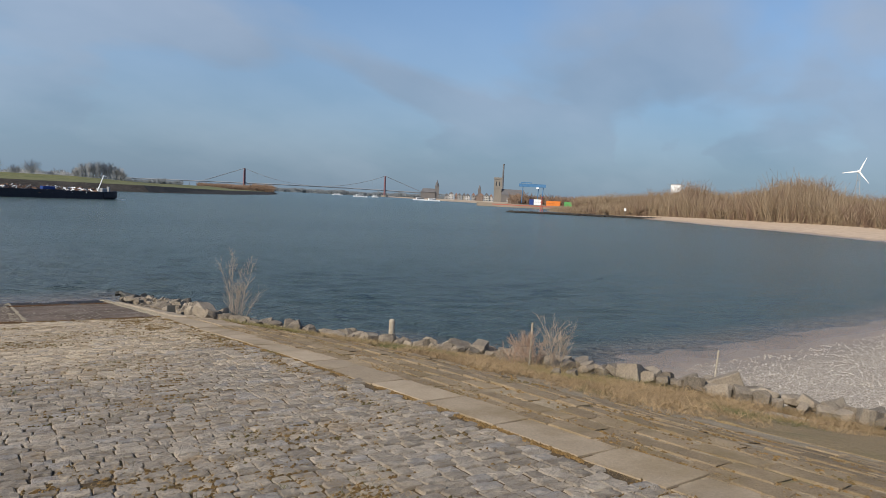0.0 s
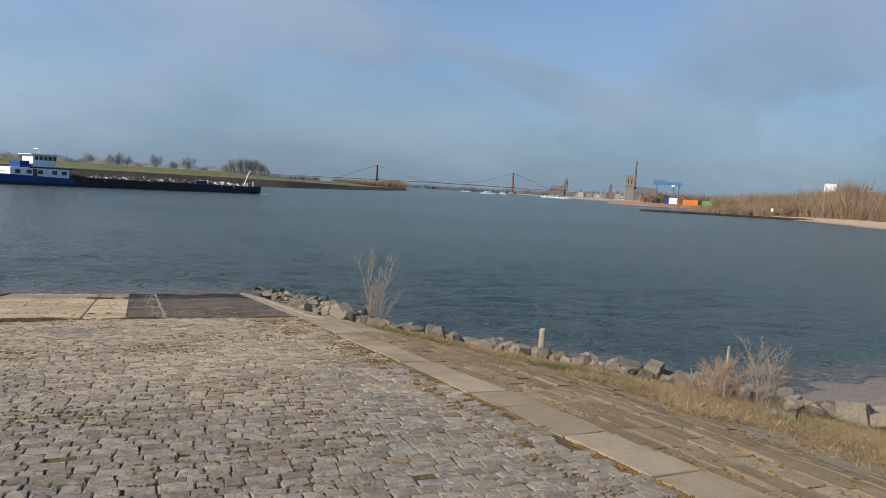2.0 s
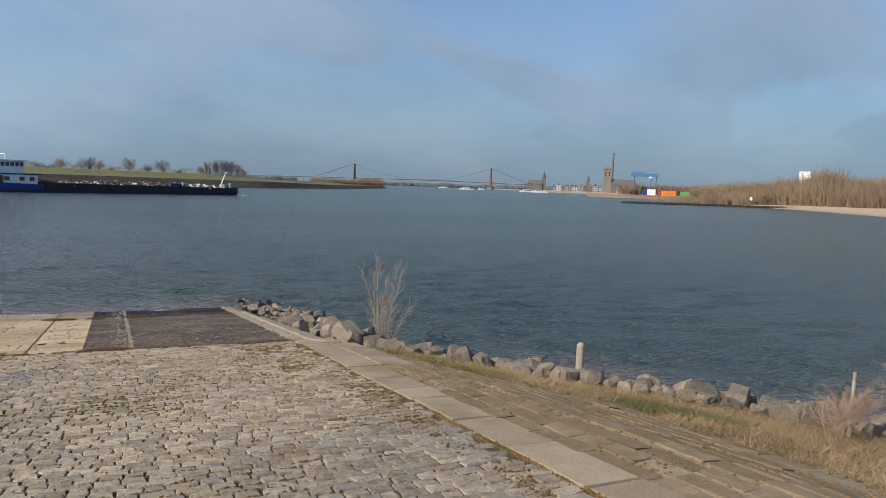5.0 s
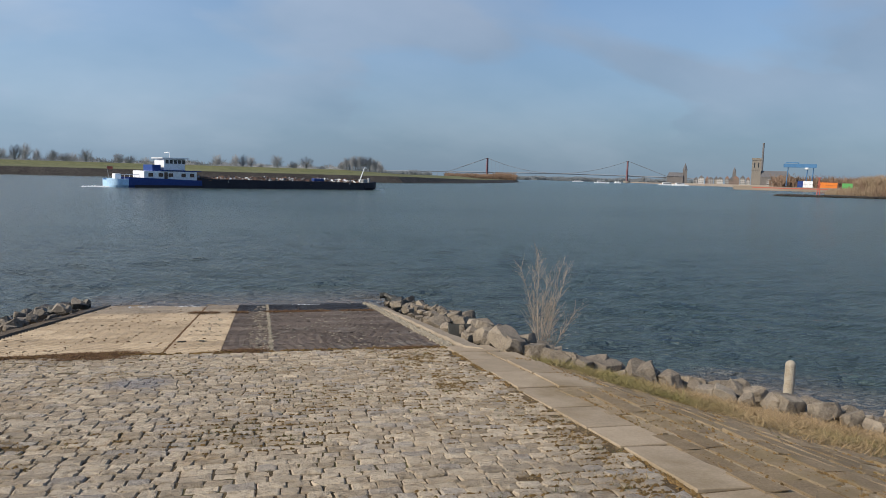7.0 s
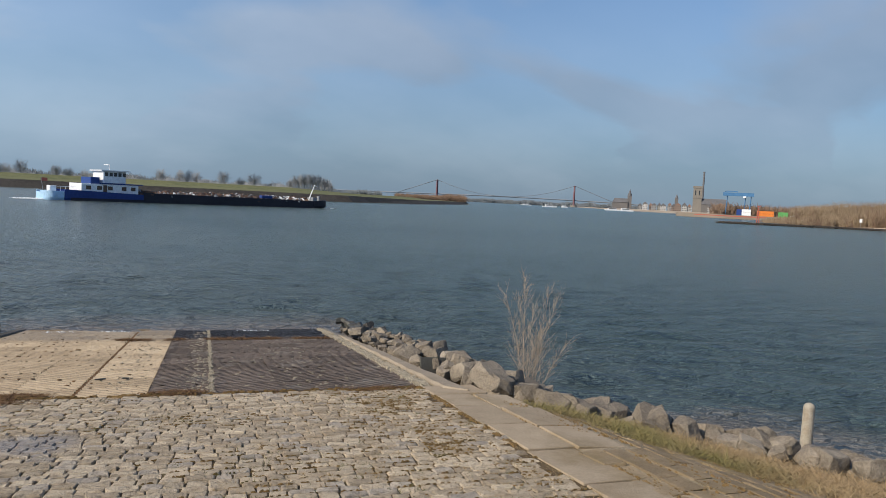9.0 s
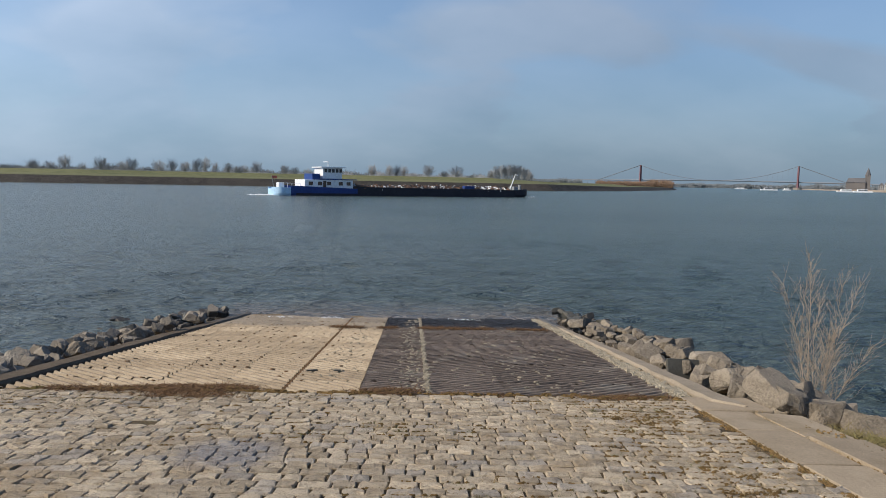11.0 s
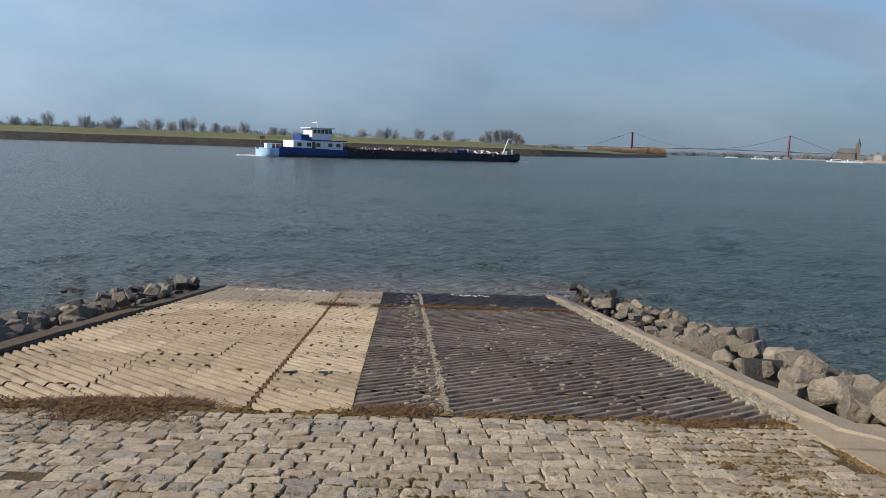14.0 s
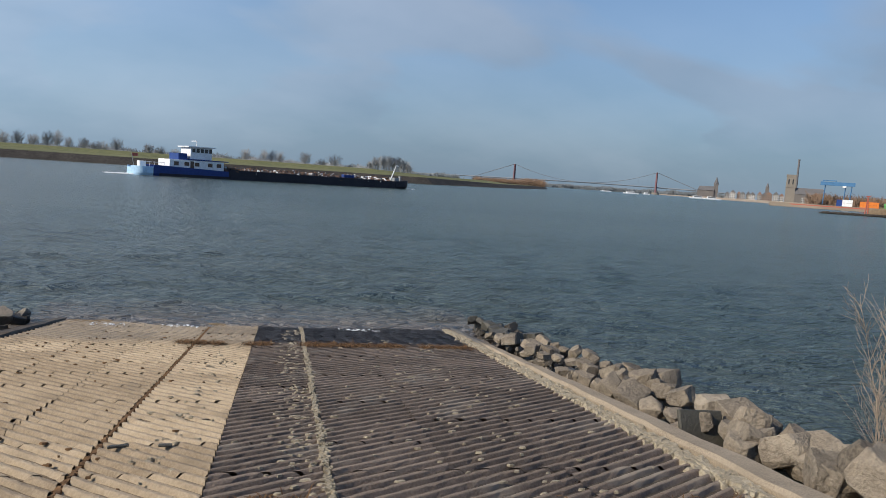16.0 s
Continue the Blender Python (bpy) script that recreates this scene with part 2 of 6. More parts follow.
def paint(name, color, rough=0.5, metal=0.0):
    c2 = tuple(min(1.0, v * 1.15 + 0.01) for v in color)
    c1 = tuple(v * 0.8 for v in color)
    return surface(name, c1, c2, 2.0, 0.2, rough, 0.1, 0.02, "", None, (0.5, 0.7), metal)


M_BLUE = paint("blue_paint", (0.012, 0.042, 0.19))
M_HULL = paint("dark_hull_paint", (0.018, 0.018, 0.028), 0.55)
M_WHITE = paint("white_paint", (0.74, 0.76, 0.78))
M_LBLUE = paint("light_blue_paint", (0.36, 0.55, 0.74))
M_RUST = paint("rusty_steel", (0.13, 0.075, 0.05), 0.8)
M_GREY = paint("grey_steel", (0.24, 0.25, 0.26), 0.5)
M_BRIDGE = paint("red_bridge_steel", (0.17, 0.08, 0.09), 0.7)
M_DECK = paint("grey_bridge_deck", (0.20, 0.23, 0.26), 0.7)
M_CRANE = paint("blue_crane_steel", (0.06, 0.17, 0.33), 0.7)
M_BRICK = surface("town_brick", (0.105, 0.10, 0.10), (0.175, 0.16, 0.152), 0.5, 0.05, 0.9, 0, 0.01)
M_STONE = surface("tower_stone", (0.16, 0.145, 0.125), (0.26, 0.235, 0.205), 0.5, 0.05, 0.9, 0, 0.01)
M_SLATE = surface("slate_roof", (0.085, 0.085, 0.09), (0.16, 0.155, 0.16), 0.5, 0.05, 0.8, 0, 0.01)
M_TILE = surface("tile_roof", (0.20, 0.12, 0.09), (0.30, 0.19, 0.15), 0.5, 0.05, 0.85, 0, 0.01)
M_ORANGE = paint("orange_paint", (0.66, 0.19, 0.03))
M_REDP = paint("red_paint", (0.38, 0.10, 0.07))
M_GREENP = paint("green_paint", (0.10, 0.34, 0.10))
M_GLASS = Nodes("dark_window").done((0.02, 0.025, 0.03), 0.08, 0.0, 0.6)
M_FACADES = [surface("render_facade", tuple(v * 0.85 for v in c), c, 0.5, 0.06, 0.9, 0, 0.01) for c in
             ((0.46, 0.45, 0.43), (0.40, 0.37, 0.32), (0.25, 0.19, 0.16), (0.52, 0.51, 0.50), (0.34, 0.33, 0.32))]
M_DISTANT = surface("distant_bank", (0.20, 0.165, 0.13), (0.31, 0.26, 0.205), 0.05, 0.01, 0.95, 0, 0.01)

# The ground's surface follows weights stored on its vertices: sand, gravel, grass, mud.
k = Nodes("ground_cover")
gf, gm, gc = k.noise(38, 5, 0.7), k.noise(5, 5, 0.6), k.noise(0.6, 5, 0.6)
soil = k.mix(k.ramp(gm, 0.3, 0.7), (0.13, 0.09, 0.05), (0.30, 0.22, 0.13))
straw = k.mix(k.ramp(gf, 0.3, 0.7), (0.12, 0.08, 0.038), (0.38, 0.285, 0.155))
straw = k.mix(k.math("MULTIPLY", k.ramp(gc, 0.55, 0.68), 0.55, True), straw, (0.14, 0.125, 0.045))
sand = k.mix(k.ramp(gc, 0.3, 0.7), (0.40, 0.30, 0.215), (0.57, 0.445, 0.325))
sand = k.mix(k.math("MULTIPLY", k.ramp(gf, 0.35, 0.65), 0.35, True), sand, (0.31, 0.235, 0.165))
vor = k.n.new("ShaderNodeTexVoronoi")
vor.inputs["Scale"].default_value = 30.0
k.l.new(k.pos, vor.inputs["Vector"])
peb = k.n.new("ShaderNodeSeparateColor")
k.l.new(vor.outputs["Color"], peb.inputs[0])
gravel = k.mix(peb.outputs[0], (0.20, 0.165, 0.13), (0.50, 0.445, 0.375))


def edge(weight):
    return k.ramp(k.math("ADD", k.attr(weight), k.math("MULTIPLY", k.math("SUBTRACT", gm, 0.5), 0.9)), 0.35, 0.6)


gcol = k.mix(edge("w_grass"), soil, straw)
gcol = k.mix(edge("w_sand"), gcol, sand)
gcol = k.mix(edge("w_gravel"), gcol, gravel)
wet = k.attr("w_mud")
gcol = k.mix(k.math("MULTIPLY", wet, 0.75), gcol, (0.13, 0.095, 0.07))
k.bump(k.math("ADD", gf, k.math("MULTIPLY", vor.outputs["Distance"], k.attr("w_gravel"))), 0.7, 0.025)
M_GROUND = k.done(gcol, k.ramp(wet, 1.2, -0.05), 0.0, 0.35)

# River water: wind ripples at three sizes.
k = Nodes("river_water")
r1 = k.noise(1.15, 4, 0.6, None, (0.6, 1.5, 1, 18), 0.3)
r2 = k.noise(4.2, 4, 0.6, None, (0.6, 1.5, 1, 12), 0.3)
r3 = k.noise(0.045, 4, 0.6, None, (0.5, 1.6, 1, 30), 0.5)
patch = k.noise(0.012, 4, 0.6, None, (0.5, 2.2, 1, 35))
k.bump(k.math("ADD", k.math("ADD", k.math("MULTIPLY", r1, 1.0), k.math("MULTIPLY", r2, 0.95)), k.math("MULTIPLY", r3, 2.0)), 1.0, 1.0)


def facets(scale, stretch, sx, sy):
    """Random slopes from a noise's colour."""
    t = k.n.new("ShaderNodeTexNoise")
    t.inputs["Scale"].default_value, t.inputs["Detail"].default_value, t.inputs["Roughness"].default_value = scale, 3.0, 0.6
    m = k.n.new("ShaderNodeMapping")
    m.inputs["Scale"].default_value, m.inputs["Rotation"].default_value = stretch, (0, 0, radians(20))
    k.l.new(k.pos, m.inputs[0])
    k.l.new(m.outputs[0], t.inputs["Vector"])
    a = k.n.new("ShaderNodeVectorMath")
    a.operation = "SUBTRACT"
    k.l.new(t.outputs["Color"], a.inputs[0])
    a.inputs[1].default_value = (0.5, 0.5, 0.5)
    b = k.n.new("ShaderNodeVectorMath")
    b.operation = "MULTIPLY"
    k.l.new(a.outputs[0], b.inputs[0])
    b.inputs[1].default_value = (sx, sy, 0.0)
    return b.outputs[0]


def vadd(a, b):
    v = k.n.new("ShaderNodeVectorMath")
    k.l.new(a, v.inputs[0])
    k.l.new(b, v.inputs[1])
    return v.outputs[0]


gust = k.ramp(k.noise(0.022, 4, 0.65, None, (0.45, 1.8, 1, 28), 0.6), 0.3, 0.7)
wave = vadd(facets(0.55, (0.5, 1.4, 1), 0.9, 1.6), facets(2.3, (0.6, 1.4, 1), 0.8, 1.3))
wind = k.n.new("ShaderNodeVectorMath")
wind.operation = "SCALE"
k.l.new(wave, wind.inputs[0])
wxyz = k.n.new("ShaderNodeSeparateXYZ")
k.l.new(k.pos, wxyz.inputs[0])
lee = k.ramp(k.math("ADD", k.math("ADD", wxyz.outputs[0], k.math("MULTIPLY", wxyz.outputs[1], 0.2)), k.math("MULTIPLY", gust, 8.0)), 16.0, -8.0)   # sheltered side: smoother water, and the mask for its painted sky brightness
k.l.new(k.math("MULTIPLY", k.math("ADD", 0.4, k.math("MULTIPLY", gust, 0.75)), k.math("SUBTRACT", 1.0, k.math("MULTIPLY", lee, 0.58))), wind.inputs["Scale"])
wn_sum = vadd(k.geo.outputs["Normal"], wind.outputs[0])
wnorm = k.n.new("ShaderNodeVectorMath")
wnorm.operation = "NORMALIZE"
k.l.new(wn_sum, wnorm.inputs[0])
for nd in k.n:
    if nd.bl_idname == "ShaderNodeBump":
        nd.inputs["Strength"].default_value = 1.0
        k.l.new(wnorm.outputs[0], nd.inputs["Normal"])
wcol = k.mix(k.ramp(patch, 0.3, 0.7), (0.055, 0.09, 0.095), (0.092, 0.135, 0.136))
# Brighter sky reflection on the left is mixed into the water's own colour.
wcol = k.mix(k.math("MULTIPLY", lee, 0.9), wcol, (0.172, 0.196, 0.19))
wcol = k.mix(k.math("MULTIPLY", k.attr("w_shallow"), 0.85), wcol, (0.24, 0.205, 0.185))
k.bsdf.inputs["IOR"].default_value = 1.33
M_WATER = k.done(wcol, 0.2, 0.0, 0.5)


# ---- helpers ----
def mesh_of(name, bm, mats):
    me = bpy.data.meshes.new(name)
    bm.to_mesh(me)
    bm.free()
    for m in mats if isinstance(mats, (list, tuple)) else (mats,):
        me.materials.append(m)
    return me


def part(name, bm, material, parent=None, label=""):
    ob = new(name, mesh_of(name, bm, material))
    if parent:
        ob.parent = parent
    return tagged(ob, label)


def thing(name, label, category, place=None, group="", kind=""):
    ob = new(name)
    ob.empty_display_size = 0.2
    if place is not None:
        ob.matrix_world = place
    return tagged(ob, label, category, group, kind)


def raw(name, verts, faces, mats):
    me = bpy.data.meshes.new(name)
    me.from_pydata([tuple(v) for v in verts], [], faces)
    for m in mats if isinstance(mats, (list, tuple)) else (mats,):
        me.materials.append(m)
    me.update()
    return me


def box(bm, x0, y0, z0, x1, y1, z1, bevel=0.0, m=None):
    made = bmesh.ops.create_cube(bm, size=1.0)["verts"]
    mat = Matrix.Translation(((x0 + x1) / 2, (y0 + y1) / 2, (z0 + z1) / 2)) @ Matrix.Diagonal((x1 - x0, y1 - y0, z1 - z0, 1))
    bmesh.ops.transform(bm, matrix=(m @ mat) if m else mat, verts=made)
    if bevel:
        es = list({e for v in made for e in v.link_edges})
        bmesh.ops.bevel(bm, geom=es, offset=bevel, segments=2, affect="EDGES", profile=0.5)
    return bm


def boxes(*args):
    bm = bmesh.new()
    for a in args:
        box(bm, *a)
    return bm


def tube(bm, a, b, r0, r1=None, n=8):
    a, b = Vector(a), Vector(b)
    r1 = r0 if r1 is None else r1
    made = bmesh.ops.create_cone(bm, cap_ends=True, segments=n, radius1=r0, radius2=r1, depth=(b - a).length)["verts"]
    q = (b - a).to_track_quat("Z", "Y").to_matrix().to_4x4()
    bmesh.ops.transform(bm, matrix=Matrix.Translation((a + b) / 2) @ q, verts=made)
    return bm


def tubes(*args, n=8):
    bm = bmesh.new()
    for a in args:
        tube(bm, *a, n=n)
    return bm


class Sticks:
    """Tapered three-sided twigs, gathered as plain lists."""

    def __init__(self):
        self.v, self.f = [], []

    def stick(self, a, b, r0, r1):
        a, b = Vector(a), Vector(b)
        d = (b - a)
        if d.length < 1e-6:
            return
        d.normalize()
        u = d.orthogonal().normalized()
        w = d.cross(u)
        n = len(self.v)
        for p, r in ((a, r0), (b, r1)):
            for i in range(3):
                t = i * 2.0944
                self.v.append(p + (u * math.cos(t) + w * math.sin(t)) * r)
        for i in range(3):
            j = (i + 1) % 3
            self.f.append((n + i, n + j, n + 3 + j, n + 3 + i))

    def blade(self, a, b, wide):
        a, b = Vector(a), Vector(b)
        side = Vector((random.uniform(-1, 1), random.uniform(-1, 1), 0)).normalized() * wide
        n = len(self.v)
        mid = (a + b) / 2 + Vector((0, 0, (b - a).length * 0.12))
        self.v += [a - side, a + side, mid + side * 0.7, mid - side * 0.7, b]
        self.f += [(n, n + 1, n + 2, n + 3), (n + 3, n + 2, n + 4)]

    def grow(self, a, d, length, r, depth, spread=0.5, kids=3, up=0.15, minr=0.002, thin=0.62):
        d = Vector(d).normalized()
        p = Vector(a)
        steps = 3 if depth else 2
        for s in range(steps):
            q = p + d * (length / steps)
            self.stick(p, q, max(minr, r * (1 - 0.28 * s)), max(minr, r * (1 - 0.28 * (s + 1))))
            if depth:
                for _ in range(kids if s else max(1, kids - 1)):
                    nd = (d + Vector((random.gauss(0, spread), random.gauss(0, spread), random.gauss(0, spread) * 0.7 + up))).normalized()
                    self.grow(q, nd, length * random.uniform(0.42, 0.72), max(minr, r * 0.5), depth - 1, spread, kids, up, minr, thin)
            d = (d + Vector((random.gauss(0, 0.09), random.gauss(0, 0.09), random.gauss(0, 0.05) + up * 0.2))).normalized()
            p = q

    def mesh(self, name, mat):
        return raw(name, self.v, self.f, mat)


# ---- the lie of the land ----
PROF_Y = [-400.0, -60.0, -24.0, -18.0, -14.3, -11.0, -8.5, 0.0, 30.0]
PROF_Z = [9.0, 5.0, 3.05, 2.69, 2.41, 2.17, 1.968, 1.05, -2.19]
SHORE = np.array([(6.2, 3.5), (8.0, 1.2), (10.0, -0.3), (11.8, -3.9), (13.7, -5.0), (16, -4.1), (19, -4.1), (22, -4.0), (29, -3.4), (35, -3.0), (70, 5), (110, 24),
                  (158, 54), (189, 94), (203, 126), (238, 178), (256, 215), (300, 300), (420, 420), (640, 640), (800, 1000), (1000, 1500),
                  (1140, 1950), (1500, 2900), (3600, 4600)], float)


def signed(px, py, line):
    """Distance to a polyline, positive on its right-hand side."""
    best = np.full(px.shape, 1e9)
    sign = np.ones(px.shape)
    for (ax, ay), (bx, by) in zip(line[:-1], line[1:]):
        dx, dy = bx - ax, by - ay
        t = np.clip(((px - ax) * dx + (py - ay) * dy) / (dx * dx + dy * dy), 0, 1)
        ex, ey = px - ax - t * dx, py - ay - t * dy
        d = np.hypot(ex, ey)
        near = d < best - 1e-9
        best = np.where(near, d, best)
        sign = np.where(near, np.where(dx * ey - dy * ex <= 0, 1.0, -1.0), sign)
    return best * sign


def ground_z(x, y):
    x, y = np.asarray(x, float), np.asarray(y, float)
    p = np.interp(y, PROF_Y, PROF_Z)
    fall = np.interp(y, [-30, -5, -1.5, 1.0], [0.2, 0.2, 0.26, 0.6])
    start = np.interp(y, [-20, -6, -1, 0.5], [5.6, 4.9, 4.5, 4.9])
    right = p - fall * np.maximum(x - start, 0) - np.interp(y, [-1.5, 0.8], [0.0, 0.16]) * (x > start - 0.75)
    left_fall = np.interp(y, [-6, -2.0, 0.5], [0.0, 0.1, 0.55])
    left = p - left_fall * np.maximum(-5.3 - x, 0) - np.interp(y, [-1.0, 0.5], [0.0, 0.16]) * (x < -4.45)
    d = signed(x, y, SHORE)
    beach = np.where(d > 0, np.interp(d, [0, 4, 14, 40, 80, 3000], [0, 0.26, 0.9, 3.0, 4.0, 4.5]), np.maximum(d * 0.12, -2.5))
    beach = np.where((x < 14) & (y > 1.5), -2.5, beach)
    z = np.where(x > 4.0, np.maximum(np.maximum(right, -2.5), beach), left)
    return np.where(np.hypot(x, y) > 400, np.where((d > 0) & ((x > 100) | (y < -50)), 3.0, -2.5), np.maximum(z, -2.5))


GX, GY = np.arange(-14, 33, 0.1), np.arange(-23, 14, 0.1)
GRID = ground_z(*np.meshgrid(GX, GY, indexing="ij"))


def gz(x, y):
    """Height of the ground, from a fine grid near the ramp."""
    i, j = (x + 14) * 10, (y + 23) * 10
    if 0 <= i < len(GX) - 1 and 0 <= j < len(GY) - 1:
        a, b = int(i), int(j)
        u, v = i - a, j - b
        return float((GRID[a, b] * (1 - u) + GRID[a + 1, b] * u) * (1 - v) + (GRID[a, b + 1] * (1 - u) + GRID[a + 1, b + 1] * u) * v)
    return float(ground_z(x, y))

# ---- ground and water ----
NA, NR = 420, 150
radii = np.concatenate([[0.0], 0.5 * np.power(4700 / 0.5, np.linspace(0, 1, NR - 1))])
ang = np.linspace(0, 2 * np.pi, NA, endpoint=False)
gx = (7.0 + radii[:, None] * np.cos(ang)[None, :]).ravel()
gy = (-6.5 + radii[:, None] * np.sin(ang)[None, :]).ravel()
ghz = ground_z(gx, gy)
gd = signed(gx, gy, SHORE)
on_pave = ((gx > -12) & (gx < 5.2) & (gy < 9.5)) | ((gx > 4) & (gx < 7.3) & (gy < -4.5) & (gy > -22))
bumps = np.array([noise.noise((x * 1.3, y * 1.3, 0)) for x, y in zip(gx, gy)])
ghz = ghz + np.where(on_pave, -0.16, 0.035 * bumps * (np.hypot(gx - 7, gy) < 60))
gfaces = [(r * NA + a, r * NA + (a + 1) % NA, (r + 1) * NA + (a + 1) % NA, (r + 1) * NA + a) for r in range(NR - 1) for a in range(NA)]
gme = raw("ground", list(zip(gx.tolist(), gy.tolist(), ghz.tolist())), gfaces, M_GROUND)
plane_gap = np.interp(gy, PROF_Y, PROF_Z) - ghz
w_sand = np.clip((gx - 10.5 - 0.22 * (-7 - gy)) / 2.0, 0, 1) * (gd > -3) * np.clip((60 - gd) / 10, 0, 1)
w_gravel = np.clip(1.3 - np.abs(gd - 4.6) / 3.2, 0, 1) * (gx > 11) * np.clip((34 - gx) / 8, 0, 1)
w_grass = np.where(gx > 5.0, 1.0, 0.25)
w_mud = np.clip(1.25 - (ghz - 0.01) / 0.20, 0, 1) * (gx > 4)
for nm, arr in (("w_sand", w_sand), ("w_gravel", w_gravel), ("w_grass", w_grass), ("w_mud", w_mud)):
    at = gme.attributes.new(nm, "FLOAT", "POINT")
    at.data.foreach_set("value", np.asarray(arr, np.float32))
gme.polygons.foreach_set("use_smooth", [True] * len(gme.polygons))
tagged(new("ground", gme), "sandy river shore with dry grass and pale gravel", "ground", kind="structure")

# Water: one sheet, with real wavelets near the ramp.
wr = np.concatenate([[0.0], 0.35 * np.power(4700 / 0.35, np.linspace(0, 1, 229))])
wa = np.linspace(0, 2 * np.pi, 520, endpoint=False)
wx = (2.0 + wr[:, None] * np.cos(wa)[None, :]).ravel()
wy = (12.0 + wr[:, None] * np.sin(wa)[None, :]).ravel()
fade = np.clip(1.2 - np.hypot(wx - 2, wy - 12) / 60, 0, 1)
rng = np.random.RandomState(4)
wz = np.zeros_like(wx)
for _ in range(16):
    th, lam = radians(rng.uniform(200, 285)), rng.uniform(0.55, 2.0)
    wz += lam * 0.0065 * np.sin((wx * np.cos(th) + wy * np.sin(th)) * 2 * np.pi / lam + rng.uniform(0, 6.28) + 0.8 * np.sin(wx * 0.37 + wy * 0.21))
for x0, y0, ux, uy, hi, lw in ((-8.9, 8.6, 0.67, 0.74, 0.045, 0.28), (-10.4, 11.4, 0.62, 0.78, 0.06, 0.34), (-8.0, 18.0, 0.75, 0.66, 0.05, 0.4)):      # wash of the passing ship
    across = (wx - x0) * uy - (wy - y0) * ux + 0.3 * np.sin(wx * 0.9)
    wz += hi * np.exp(-(across / lw) ** 2) * np.clip((3.0 - wx) / 6, 0, 1) * np.clip((wx + 30) / 12, 0, 1)
NWA = len(wa)
wfaces = [(r * NWA + a, r * NWA + (a + 1) % NWA, (r + 1) * NWA + (a + 1) % NWA, (r + 1) * NWA + a) for r in range(len(wr) - 1) for a in range(NWA)]
wme = raw("water", list(zip(wx.tolist(), wy.tolist(), (wz * fade).tolist())), wfaces, M_WATER)
depth = np.maximum(0.0, -ground_z(wx, wy))
at = wme.attributes.new("w_shallow", "FLOAT", "POINT")
at.data.foreach_set("value", np.asarray(np.clip(1.0 - depth / 0.28, 0, 1), np.float32))
wme.polygons.foreach_set("use_smooth", [True] * len(wme.polygons))
tagged(new("water", wme), "wide blue-grey river with wind ripples", "water", kind="structure")

# ---- the far bank ----
BANK = [(-2500, 40), (-1500, 140), (-700, 215), (-300, 262), (-168, 281), (-105, 302), (-40, 318), (62, 342), (125, 430), (205, 590), (262, 730), (312, 880)]
BPROF = [(-3, -0.8), (0, 0.0), (5, 3.3), (8, 3.5), (36, 4.2), (50, 6.1), (54, 6.2), (70, 3.6), (1400, 3.6)]


def bank_point(i, off):
    a, b = Vector(BANK[max(i - 1, 0)]), Vector(BANK[min(i + 1, len(BANK) - 1)])
    d = (b - a).normalized()
    return Vector(BANK[i]) + Vector((-d.y, d.x)) * off


bv, bf, bmi = [], [], []
for i in range(len(BANK)):
    low = 1.0 if i < 8 else (0.75 if i < 10 else 0.5)
    for j, (off, z) in enumerate(BPROF):
        p = bank_point(i, off)
        bv.append((p.x, p.y, z * low))
nb = len(BPROF)
for i in range(len(BANK) - 1):
    for j in range(nb - 1):
        bf.append((i * nb + j, (i + 1) * nb + j, (i + 1) * nb + j + 1, i * nb + j + 1))
        bmi.append(0 if j < 2 else 1)
bme = raw("far_bank", bv, bf, [M_RIPRAP, M_MEADOW])
bme.polygons.foreach_set("material_index", bmi)
tagged(new("far_bank", bme), "green meadow dike above dark stone revetment across the river", "river bank", kind="structure")

# ---- boat ramp ----
SL = -0.108
ramp = tagged(new("boat_ramp"), "ribbed concrete boat ramp running down into the river", "boat ramp", kind="structure")


def rz(y):
    return 1.05 + SL * y


def edge_l(y):
    return -4.05 + 0.032 * y


def edge_r(y):
    return 3.62 - 0.029 * y


def split_x(y):
    return 0.0 - 0.027 * y


